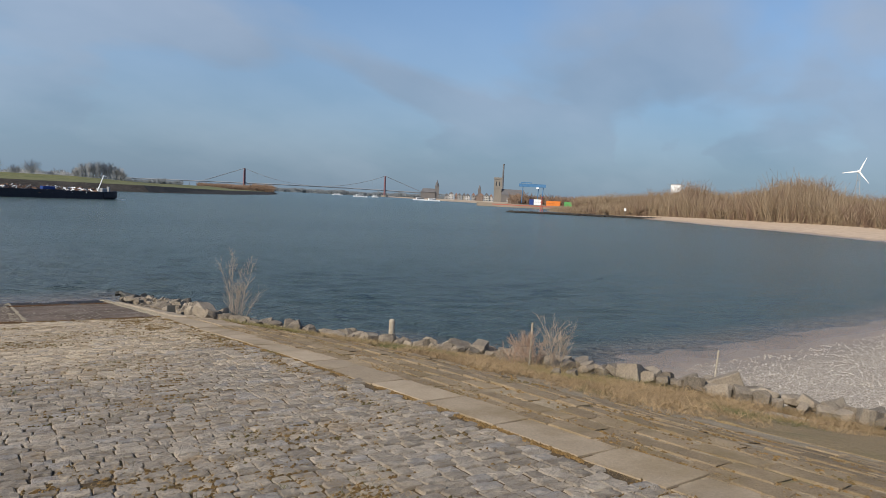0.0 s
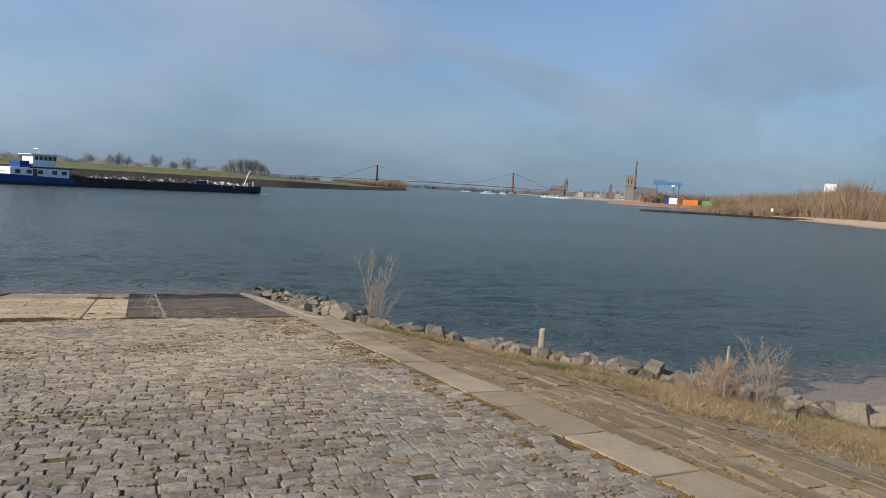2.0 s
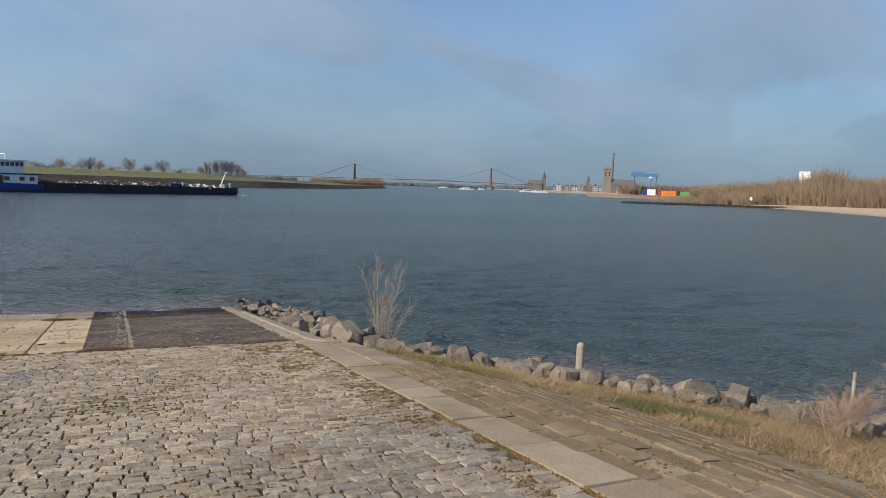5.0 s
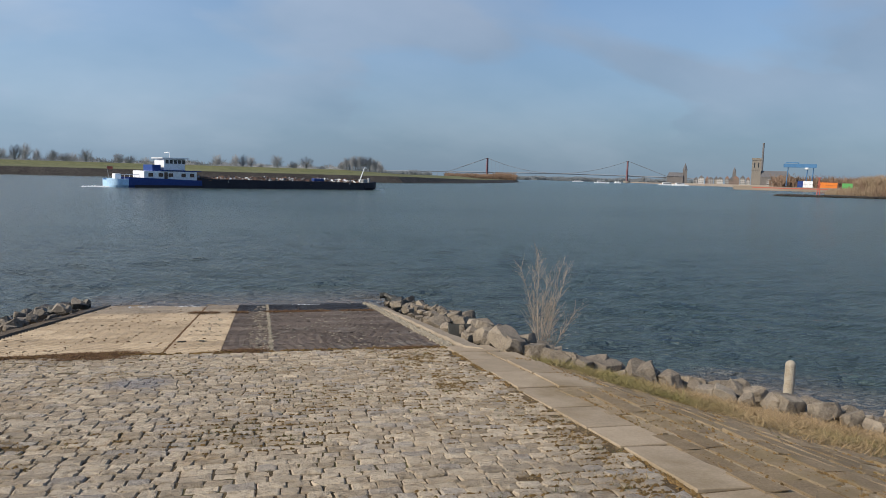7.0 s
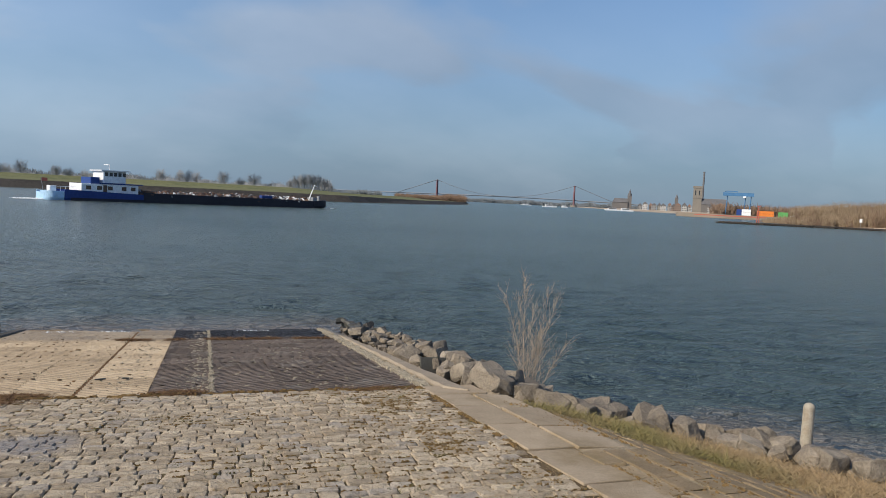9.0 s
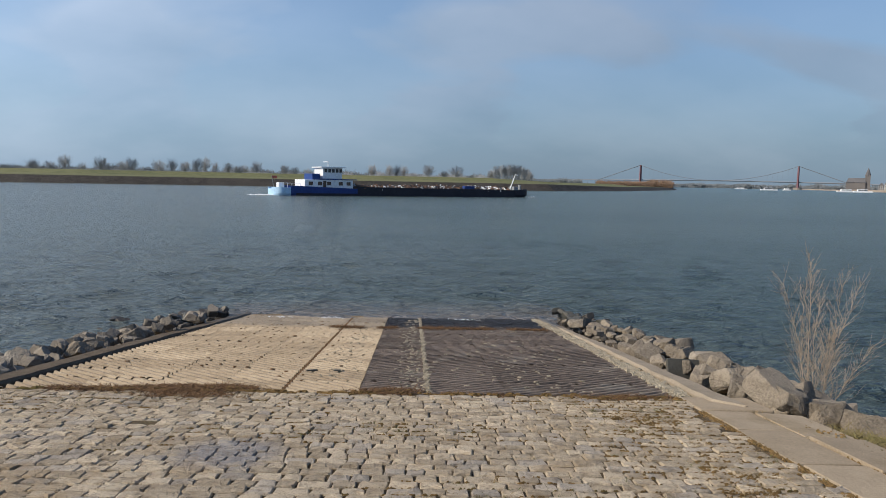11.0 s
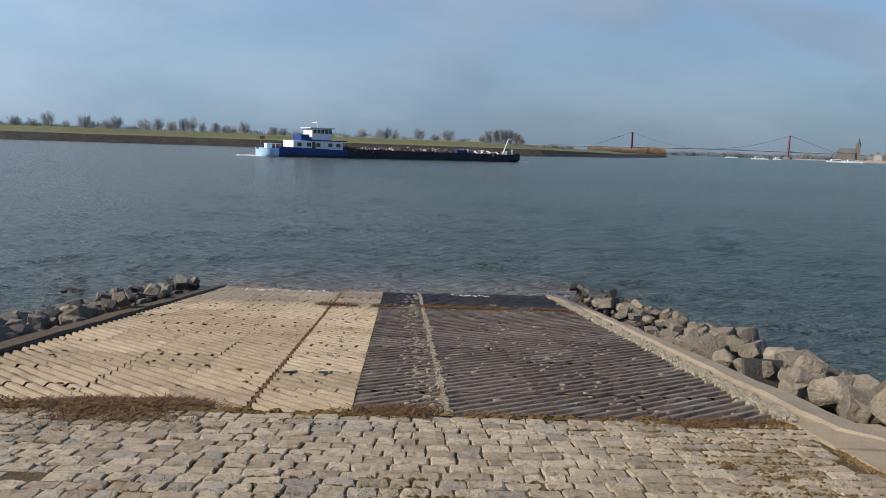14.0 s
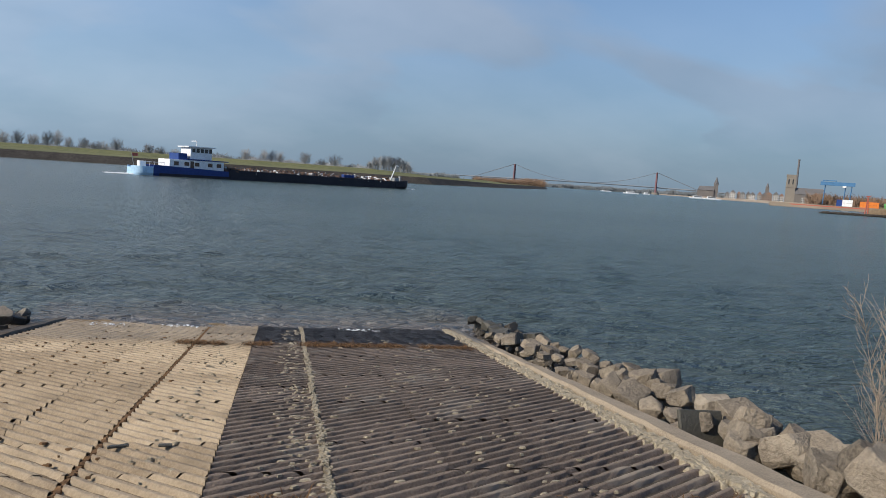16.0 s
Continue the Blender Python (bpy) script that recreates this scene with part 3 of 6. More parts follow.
def ribbed(name, x_lo, x_hi, y0, y1, lean, mat, label, pitch=0.121, deep=0.036):
    """One precast block of slanting ribs with chipped edges, cut off at its sides."""
    bm = bmesh.new()
    ux, uy = math.cos(radians(lean)), math.sin(radians(lean))
    reach = [-x * uy + y * ux for y in (y0, y1) for x in (x_lo(y), x_hi(y))]
    shift = random.uniform(-0.012, 0.012)
    lo = math.floor((min(reach) - pitch) / pitch) * pitch + shift
    n = int((max(reach) + pitch - lo) / pitch) + 1
    xa, xb = min(x_lo(y0), x_lo(y1)) - 0.05, max(x_hi(y0), x_hi(y1)) + 0.05
    segs = max(6, int((xb - xa) / 0.045))
    sink, tip = random.gauss(0, 0.002), random.gauss(0, 0.004)
    vs = []
    for i in range(n):
        for f, z in ((0.0, -0.005), (0.07, 0.0), (0.27, 0.0), (0.36, -0.006), (0.50, -deep), (0.84, -deep)):
            row = []
            for q in range(segs + 1):
                x = xa + (xb - xa) * q / segs
                t = lo + (i + f) * pitch + 0.007 * noise.noise((x * 9, i * 3.1, f * 5))
                y = (t + x * uy) / ux
                chip = 0.012 * max(0.0, noise.noise((x * 14, i * 1.7, f * 2)) - 0.15) if z > -0.01 else 0.008 * noise.noise((x * 6, y * 6, 3))
                row.append(bm.verts.new((x, y, rz(y) + z - chip + sink + tip * (y - y0))))
            vs.append(row)
    for a, b in zip(vs[:-1], vs[1:]):
        for q in range(segs):
            fc = bm.faces.new((a[q], a[q + 1], b[q + 1], b[q]))
            # Faces deep in the grooves take the darker second colour.
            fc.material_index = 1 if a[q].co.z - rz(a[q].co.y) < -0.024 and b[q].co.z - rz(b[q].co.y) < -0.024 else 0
    for x_of, sgn in ((x_lo, -1), (x_hi, 1)):
        d = Vector((x_of(y1) - x_of(y0), y1 - y0, 0))
        bmesh.ops.bisect_plane(bm, geom=bm.verts[:] + bm.edges[:] + bm.faces[:], plane_co=(x_of(y0), y0, 0), plane_no=Vector((d.y, -d.x, 0)) * sgn, clear_outer=True)
    for yy, sgn in ((y0, -1), (y1, 1)):
        bmesh.ops.bisect_plane(bm, geom=bm.verts[:] + bm.edges[:] + bm.faces[:], plane_co=(0, yy, 0), plane_no=(0, sgn, 0), clear_outer=True)
    return part(name, bm, mat, ramp, label)


def bedplate(name, x_lo, x_hi, y0, y1, drop, mat, label):
    bm = bmesh.new()
    c = [(x_lo(y0), y0), (x_hi(y0), y0), (x_hi(y1), y1), (x_lo(y1), y1)]
    lo = [bm.verts.new((x, y, rz(y) - drop - 0.25)) for x, y in c]
    hi = [bm.verts.new((x, y, rz(y) - drop)) for x, y in c]
    bm.faces.new(hi)
    bm.faces.new(lo[::-1])
    for i in range(4):
        j = (i + 1) % 4
        bm.faces.new((lo[i], lo[j], hi[j], hi[i]))
    return part(name, bm, mat, ramp, label)


Y0, Y1 = 0.05, 10.6
random.seed(17)


def offset(a):
    return lambda y: split_x(y) + a


TAN_COLS = [(edge_l, offset(-3.26))] + [(offset(a + 0.003), offset(b - 0.003)) for a, b in ((-3.26, -2.46), (-2.46, -1.66), (-1.66, -0.895), (-0.85, -0.003))]
DARK_COLS = [(offset(a + 0.001), offset(b - 0.001)) for a, b in ((0.003, 0.77), (0.83, 1.70), (1.70, 2.55))] + [(offset(2.551), edge_r)]
y = Y0
while y < Y1:
    for x_lo, x_hi in TAN_COLS:
        ribbed("tan_panel", x_lo, x_hi, y + 0.003, y + 0.742, -40, (M_TAN, M_GROOVE_TAN), "sand-coloured ribbed concrete block")
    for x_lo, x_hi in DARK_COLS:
        ribbed("dark_panel", x_lo, x_hi, y + 0.003, y + 0.742, 32, (M_DARK, M_GROOVE), "dark brown ribbed concrete block")
    y += 0.748
bedplate("ramp_bed", lambda y: edge_l(y) - 0.3, lambda y: edge_r(y) + 0.45, Y0, 14.0, 0.055, M_DARK, "rough concrete bed under the ribs")


def crumbs(name, x_of, wide, y0, y1, count, mat, parent, size=(0.02, 0.06), label="", lift=0.0):
    """A rough line of small crumbled lumps."""
    v, f = [], []
    for _ in range(count):
        y = random.uniform(y0, y1)
        x = x_of(y) + random.gauss(0, wide * 0.4)
        r = random.uniform(*size)
        n = len(v)
        z = rz(y) + lift
        for dx, dy in ((-1, -1), (1, -1), (1, 1), (-1, 1)):
            v.append((x + dx * r * random.uniform(0.7, 1.3), y + dy * r * random.uniform(0.7, 1.6), z - 0.04))
        for dx, dy in ((-1, -1), (1, -1), (1, 1), (-1, 1)):
            v.append((x + dx * r * random.uniform(0.3, 0.8), y + dy * r * random.uniform(0.3, 0.8), z + r * random.uniform(0.05, 0.4)))
        f += [(n + 4, n + 5, n + 6, n + 7)] + [(n + i, n + (i + 1) % 4, n + 4 + (i + 1) % 4, n + 4 + i) for i in range(4)]
    ob = new(name, raw(name, v, f, mat))
    if parent:
        ob.parent = parent
    return tagged(ob, label, kind="stuff")


crumbs("mortar_seam", lambda y: split_x(y) + 0.80, 0.04, Y0, 10, 900, M_MORTAR, ramp, (0.008, 0.026), "pale crumbled mortar in the seam")
crumbs("mortar_edge", lambda y: edge_r(y) + 0.11, 0.12, Y0, 10, 1500, M_MORTAR, ramp, (0.014, 0.05), "pale crumbled mortar beside the kerb")


def flakes(name, x_of, wide, y0, y1, count, mat, size, label):
    """Thin ragged flakes of mortar or dirt lying on the ribs."""
    v, f = [], []
    for _ in range(count):
        y = random.uniform(y0, y1)
        x = x_of(y) + random.gauss(0, wide * 0.5)
        r = random.uniform(*size)
        n = len(v)
        ring = [(math.cos(i * 0.8976) * r * random.uniform(0.5, 1.5), math.sin(i * 0.8976) * r * random.uniform(0.3, 0.8)) for i in range(7)]
        v += [(x + a, y + b, rz(y + b) - 0.012) for a, b in ring]
        v += [(x + a * 0.8, y + b * 0.8, rz(y + b) + random.uniform(0.001, 0.007)) for a, b in ring]
        f += [tuple(n + 7 + i for i in range(7))] + [(n + i, n + (i + 1) % 7, n + 7 + (i + 1) % 7, n + 7 + i) for i in range(7)]
    ob = new(name, raw(name, v, f, mat))
    ob.parent = ramp
    return tagged(ob, label, kind="stuff")


flakes("pale_patches", lambda y: split_x(y) + 0.60, 0.22, Y0, 9, 230, M_MORTAR, (0.012, 0.04), "pale mortar spatter beside the seam")
flakes("pale_patches", lambda y: 2.1, 1.5, 0.2, 8, 170, M_MORTAR, (0.012, 0.04), "pale mortar spatter on the ribs")
flakes("pale_patches", lambda y: split_x(y) - 0.4, 0.3, 0.5, 8, 90, M_MORTAR, (0.008, 0.03), "pale mortar crumbs on the tan ribs")
flakes("dark_litter", lambda y: -2.0, 2.2, 0.2, 9, 120, M_WRACK, (0.008, 0.03), "small dark leaves and clods on the ribs")
crumbs("seam_dirt", lambda y: split_x(y) - 0.872, 0.02, Y0, 10, 800, M_WRACK, ramp, (0.012, 0.03), "dark dirt in the panel seam", -0.02)


def kerb(name, inner, outer, y0, y1, lift, mat, label, tip):
    """A long kerb beam with worn edges; it tapers to a point at the upper end."""
    bm = bmesh.new()
    rings = []
    n = 40
    for i in range(n + 1):
        y = y0 + (y1 - y0) * i / n
        a, b = inner(y), outer(y)
        if i == 0 and tip:
            a = a + (b - a) * 0.75
        w = 0.018 * noise.noise((y * 1.7, a, 1.0))
        a += 0.016 * noise.noise((y * 3.1, 5.0, a))
        b += 0.02 * noise.noise((y * 2.3, 9.0, b))
        z = rz(y) + lift * (min(1.0, max(0.7, (y + 0.8) / 0.8)) if tip else 1.0) + w
        c = 0.03 if b > a else -0.03
        ring = [(a, y, z - 0.6), (a, y, z - 0.035), (a + c, y, z), (b - c, y, z - 0.01), (b, y, z - 0.05), (b, y, z - 0.6)]
        rings.append([bm.verts.new(p) for p in ring])
    for r, s in zip(rings[:-1], rings[1:]):
        for k2 in range(5):
            bm.faces.new((r[k2], r[k2 + 1], s[k2 + 1], s[k2]))
    bm.faces.new(rings[0])
    bm.faces.new(rings[-1])
    bmesh.ops.recalc_face_normals(bm, faces=bm.faces[:])
    return tagged(part(name, bm, mat), label, "kerb", kind="structure")


kerb("kerb", lambda y: 3.90 - 0.037 * y, lambda y: 4.21 - 0.054 * y, -0.48, 10.8, 0.035, M_KERB, "weathered concrete kerb along the ramp's rock side", True)
kerb("kerb", lambda y: -4.12 + 0.036 * y, lambda y: -4.50 + 0.048 * y, 0.0, 10.4, 0.025, M_KERB_DARK, "dark wet-looking concrete kerb beside the rubble", False)

# ---- the barge ----
STERN, BOW = Vector((-33.3, 138.7)), Vector((24.2, 171.0))
d = (BOW - STERN)
ship_way = d.copy()
LEN = d.length
ship = thing("cargo_ship", "blue and white inland cargo ship heaped with scrap metal", "ship", pose(STERN.x, STERN.y, 0, 0, 0, math.degrees(math.atan2(d.y, d.x))))


def hull_section(name, x0, x1, z_top0, z_top1, mat, label, half=3.7, bow=False, stern=False, zlow=-0.6, n=14):
    bm = bmesh.new()
    rings = []
    for i in range(n + 1):
        t = i / n
        x = x0 + (x1 - x0) * t
        w = half
        if bow:
            w = half * math.sqrt(max(0.0, 1 - max(0.0, (t - 0.25) / 0.75) ** 2.4)) + 0.15
        if stern:
            w = half * math.sqrt(max(0.05, 1 - max(0.0, (0.5 - t) / 0.5) ** 2 * 0.85))
        z = z_top0 + (z_top1 - z_top0) * t
        rake = 1.5 * t if bow else 0
        rings.append([bm.verts.new(p) for p in ((x - rake, -w * 0.85, zlow), (x, -w, 0.5), (x, -w, z), (x, -w + 0.25, z), (x, -w + 0.25, z - 0.3),
                                                 (x, w - 0.25, z - 0.3), (x, w - 0.25, z), (x, w, z), (x, w, 0.5), (x - rake, w * 0.85, zlow))])
    for r, s in zip(rings[:-1], rings[1:]):
        for q in range(9):
            bm.faces.new((r[q], s[q], s[q + 1], r[q + 1]))
    bm.faces.new(rings[0])
    bm.faces.new(rings[-1][::-1])
    bmesh.ops.recalc_face_normals(bm, faces=bm.faces[:])
    return part(name, bm, mat, ship, label)


S = LEN


def sf(u):
    return S * u / (1.2 - 0.2 * u)


hull_section("stern_hull", 0.0, sf(0.06), 1.75, 1.65, M_LBLUE, "light blue and white stern", stern=True)
hull_section("aft_hull", sf(0.061), sf(0.315), 2.1, 1.6, M_BLUE, "deep blue hull side")
hull_section("hold", sf(0.3155), sf(0.93), 2.0, 1.75, M_HULL, "black hold side")
hull_section("bow_hull", sf(0.931), S, 1.75, 2.1, M_HULL, "black bow", bow=True)
part("hull_belt", boxes((sf(0.08), -3.76, 0.0, sf(0.93), -3.68, 0.55)), M_HULL, ship, "black belt at the waterline")
cabin = part("cabin", boxes((sf(0.115), -3.3, 1.4, sf(0.30), 3.3, 3.4, 0.08)), M_WHITE, ship, "white deckhouse")
for a in (0.13, 0.165, 0.20, 0.245, 0.275):
    part("window", boxes((sf(a), -3.36, 2.25, sf(a) + 0.9, -3.28, 3.0)), M_GLASS, cabin)
part("door", boxes((sf(0.185), -3.37, 1.6, sf(0.185) + 0.7, -3.28, 3.2)), M_GLASS, cabin)
part("cabin_roof", boxes((sf(0.17), -3.4, 3.42, sf(0.315), 3.4, 3.62)), M_BLUE, cabin, "blue deckhouse roof edge")
part("funnel", boxes((sf(0.148), -2.6, 3.3, sf(0.178), 2.6, 4.7, 0.1)), M_BLUE, ship, "blue funnel casing")
wheel = part("wheelhouse", boxes((sf(0.188), -2.7, 3.62, sf(0.262), 2.7, 6.0, 0.1), (sf(0.18), -3.1, 6.0, sf(0.272), 3.1, 6.2)), M_WHITE, ship, "white wheelhouse")
for i in range(5):
    x = sf(0.194) + i * 0.85
    part("wheelhouse_window", boxes((x, -2.76, 5.0, x + 0.6, -2.68, 5.75)), M_GLASS, wheel)
part("front_window", boxes((sf(0.2615), -2.4, 5.0, sf(0.2635), 2.4, 5.75)), M_GLASS, wheel)
part("radar_mast", tubes((((sf(0.225), 0, 6.2)), (sf(0.225), 0, 7.4), 0.08), ((sf(0.215), -1.2, 7.3), (sf(0.215), 1.2, 7.3), 0.08)), M_WHITE, ship, "white radar mast")
part("stern_rail", tubes(*[((x, -3.0, 1.6), (x, -3.0, 2.6), 0.04) for x in np.linspace(1, sf(0.1), 6)], ((1, -3.0, 2.6), (sf(0.1), -3.0, 2.6), 0.04)), M_WHITE, ship, "white stern rail")
part("stern_hut", boxes((sf(0.03), -1.0, 1.5, sf(0.05), 1.0, 2.7, 0.08)), M_WHITE, ship, "small white stern hut")
part("flagpole", tubes(((0.8, 0, 1.5), (0.4, 0, 4.2), 0.05)), M_GREY, ship)
part("flag", boxes((0.45, -0.02, 3.5, 1.5, 0.02, 4.1)), M_REDP, ship, "small dark red flag")
part("jib", tubes(((sf(0.945), 0, 1.9), (sf(0.965), 0, 5.6), 0.16, 0.1), ((sf(0.965), 0, 5.6), (sf(0.975), 0, 5.5), 0.12)), M_WHITE, ship, "white bow mast leaning forward")
part("anchor_winch", boxes((sf(0.95), -1.2, 1.6, sf(0.968), 1.2, 2.6, 0.1), (sf(0.98), -0.4, 1.7, sf(0.985), 0.4, 3.0, 0.05)), M_GREY, ship, "grey anchor winch")
part("hatch_box", boxes((sf(0.735), -3.3, 1.9, sf(0.775), -2.2, 2.6, 0.08)), M_BLUE, ship, "blue box on the hold")
random.seed(11)
v, f, mi = [], [], []
for i in range(1700):
    x, y = random.uniform(S * 0.27, S * 0.905), random.uniform(-3.3, 3.3)
    h = 1.35 + 1.35 * (1 - (y / 3.7) ** 2) * random.uniform(0.3, 1.0) * (0.75 + 0.4 * noise.noise((x * 0.25, 1, 1)))
    e = Euler((random.uniform(-0.8, 0.8), random.uniform(-0.8, 0.8), random.uniform(0, 6.3))).to_matrix()
    sx, sy, sz = random.uniform(0.12, 0.75), random.uniform(0.05, 0.3), random.uniform(0.03, 0.22)
    n = len(v)
    for a in (-1, 1):
        for b in (-1, 1):
            for c in (-1, 1):
                v.append(Vector((x, y, h)) + e @ Vector((a * sx, b * sy, c * sz)))
    f += [tuple(n + q for q in fc) for fc in ((0, 1, 3, 2), (4, 6, 7, 5), (0, 4, 5, 1), (2, 3, 7, 6), (0, 2, 6, 4), (1, 5, 7, 3))]
    mi += [random.choice((0, 0, 0, 0, 0, 1, 1, 1, 3)) if random.random() < 0.90 else 2] * 6
sme = raw("scrap", v, f, [M_RUST, M_HULL, M_WHITE, M_GREY])
sme.polygons.foreach_set("material_index", mi)
scrap = new("scrap", sme)
scrap.matrix_world = ship.matrix_world.copy()
tagged(scrap, "heap of rusty and pale scrap metal in the ship's hold", "scrap", kind="stuff")

# ---- the bridge ----
TL, TR = Vector((741.0, 2466.0)), Vector((1194.0, 2250.0))
bd = (TR - TL).normalized()
bn = Vector((-bd.y, bd.x))
bridge = thing("suspension_bridge", "long suspension bridge with red steel towers far upriver", "bridge")


def bp(s, off, z):
    p = TL + bd * s + bn * off
    return (p.x, p.y, z)


span = (TR - TL).length
for s0 in (0.0, span):
    legs = bmesh.new()
    for off in (-7, 7):
        tube(legs, bp(s0, off, 6), bp(s0, off * 0.86, 77), 3.6, 2.6, 4)
    for z in (26, 73):
        tube(legs, bp(s0, -7, z), bp(s0, 7, z), 2.2, 2.2, 4)
    part("tower", legs, M_BRIDGE, bridge, "red steel tower")
    part("pier", tubes((bp(s0, 0, -3), bp(s0, 0, 7), 14, 12), n=10), M_STONE, bridge, "pale pier")
deck = bmesh.new()
prev = None
for s in np.linspace(-1150, span + 480, 60):
    z = 22 + 4 * math.exp(-((s - span / 2) / 350) ** 2) - 8 * max(0, -s - 150) / 1000 - 10 * max(0, s - span - 150) / 330
    if prev:
        tube(deck, bp(prev[0], 0, prev[1]), bp(s, 0, z), 2.1, 2.1, 4)
    prev = (s, z)
part("deck", deck, M_DECK, bridge, "grey roadway deck")
for off in (-7, 7):
    cab = bmesh.new()
    pts = [(s, 27 + 50 * ((s - span / 2) / (span / 2)) ** 2) for s in np.linspace(0, span, 25)]
    pts = [(-152, 22)] + pts + [(span + 152, 20)]
    for (a, za), (b, zb) in zip(pts[:-1], pts[1:]):
        tube(cab, bp(a, off, za), bp(b, off, zb), 0.75, 0.75, 4)
    part("cable", cab, M_DECK, bridge, "steel main cable")
for s in np.linspace(15, span - 15, 32):
    z = 27 + 50 * ((s - span / 2) / (span / 2)) ** 2
    part("hanger", tubes((bp(s, 0, 24), bp(s, 0, z), 0.16, 0.16), n=4), M_DECK, bridge)
for s in np.linspace(-1120, -190, 16):
    part("approach_pier", tubes((bp(s, 0, -1), bp(s, 0, 16), 2.2, 1.8), n=6), M_DECK, bridge)

# Broken white water behind the ship's stern and at its bow.
random.seed(77)
v, f = [], []
sd = ship_way.normalized()
for _ in range(90):
    if random.random() < 0.75:
        u, w, r = -random.random() ** 2 * 4.5, random.gauss(0, 1.1), random.uniform(0.08, 0.35)
    else:
        u, w, r = LEN + random.uniform(-3, 1.5), random.gauss(-2.5, 0.8), random.uniform(0.05, 0.22)
    p = STERN + sd * u + Vector((-sd.y, sd.x)) * w
    n = len(v)
    v += [(p.x - r, p.y - r, 0.05), (p.x + r, p.y - r * 0.8, 0.05), (p.x + r * 0.9, p.y + r, 0.05), (p.x - r, p.y + r * 0.8, 0.05), (p.x, p.y, 0.08 + r * 0.5)]
    f += [(n, n + 1, n + 4), (n + 1, n + 2, n + 4), (n + 2, n + 3, n + 4), (n + 3, n, n + 4)]
tagged(new("wake_foam", raw("wake_foam", v, f, M_WHITE)), "white broken water round the ship's stern and bow", "foam", kind="stuff")

# Foam where the wavelets meet the ramp.
random.seed(71)
v, f = [], []
for _ in range(420):
    x = random.uniform(-3.3, 3.2)
    if noise.noise((x * 0.9, 3, 3)) > 0.08:
        y, r = 9.25 + 0.12 * noise.noise((x * 1.3, 1, 1)) + random.gauss(0, 0.07), random.uniform(0.006, 0.024)
        n = len(v)
        v += [(x - r, y - r, 0.045), (x + r, y - r * 0.8, 0.045), (x + r * 0.9, y + r, 0.045), (x - r, y + r * 0.8, 0.045), (x, y, 0.045 + r * 0.8)]
        f += [(n, n + 1, n + 4), (n + 1, n + 2, n + 4), (n + 2, n + 3, n + 4), (n + 3, n, n + 4)]
tagged(new("foam", raw("foam", v, f, M_WHITE)), "thin broken line of white foam at the ramp's waterline", "foam", kind="stuff")

# ---- trees and woods ----
def az_at(az, dist, z=0.0):
    return Vector((0.3 + dist * math.sin(radians(az)), -12.0 + dist * math.cos(radians(az)), z))


random.seed(21)
TREES = []
for q in range(5):
    trunk, crown = Sticks(), Sticks()
    trunk.grow((0, 0, -0.3), (0.02, 0.01, 1), 5.2, 0.28, 0, minr=0.05)
    poplar = q == 4
    for _ in range(26):
        h = random.uniform(0.8, 4.6)
        t = random.uniform(0, 6.28)
        lean = random.uniform(0.15, 0.5) if poplar else random.uniform(0.3, 1.2)
        crown.grow((0, 0, h), (math.cos(t) * lean, math.sin(t) * lean, 1.0), random.uniform(2.0, 3.2), 0.10, 0, minr=0.05)
    for _ in range(210):
        while True:
            u = Vector((random.uniform(-1, 1), random.uniform(-1, 1), random.uniform(-1, 1)))
            if u.length < 1:
                break
        u *= 0.82 + 0.3 * noise.noise(u * 2.2 + Vector((q * 5, 0, 0)))
        e = Vector((u.x * (3.0 if poplar else 4.0), u.y * (3.0 if poplar else 4.0), 5.6 + u.z * (3.9 if poplar else 3.7)))
        st = Vector((e.x * 0.55, e.y * 0.55, 2.0 + (e.z - 2.0) * 0.62))
        crown.stick(st, e, 0.04, 0.02)
        crown.stick(st.lerp(e, 0.5), e + Vector((random.gauss(0, 0.5), random.gauss(0, 0.5), random.uniform(-0.1, 0.7))), 0.034, 0.018)
    TREES.append((trunk.mesh("trunk", M_HAZY_BARK), crown.mesh("crown", M_HAZY_BARK)))


def tree(place, high, wide, label, group, q):
    """A bare tree: trunk and a crown of limbs and twigs; the model is about 9.5 m high and 8 m wide."""
    ob = thing("tree", label, "tree", Matrix.Translation(place) @ Matrix.Rotation(random.uniform(0, 6.28), 4, "Z") @ Matrix.Diagonal((wide / 8, wide / 8, high / 9.5, 1)), group)
    for nm, me in zip(("trunk", "crown"), TREES[q % 4 if group != "poplar clump" else 4]):
        p = new(nm, me)
        p.parent = ob


n = 0
for az, high, wide in ((-29.4, 8, 9), (-28.3, 6.5, 7), (-27.4, 10, 9), (-26.3, 7, 6), (-25.0, 9, 10), (-23.6, 8, 9), (-23.0, 10, 9), (-21.1, 8.5, 9), (-20.2, 9.5, 8), (-19.3, 9, 9),
                       (-18.4, 9.5, 8), (-17.8, 11.5, 7), (-17.1, 9, 6), (-16.1, 8, 7), (-15.4, 7, 7), (-14.9, 8, 8), (-14.0, 9, 8), (-11.8, 8, 8), (-11.1, 7, 8), (-10.0, 6, 6), (-9.1, 6, 7)):
    n += 1
    tree(az_at(az, 560 + 35 * math.sin(n * 2.1), 3.4), high * 1.6, wide * 1.45, "bare rounded tree behind the far dike", "trees behind the far dike", n)
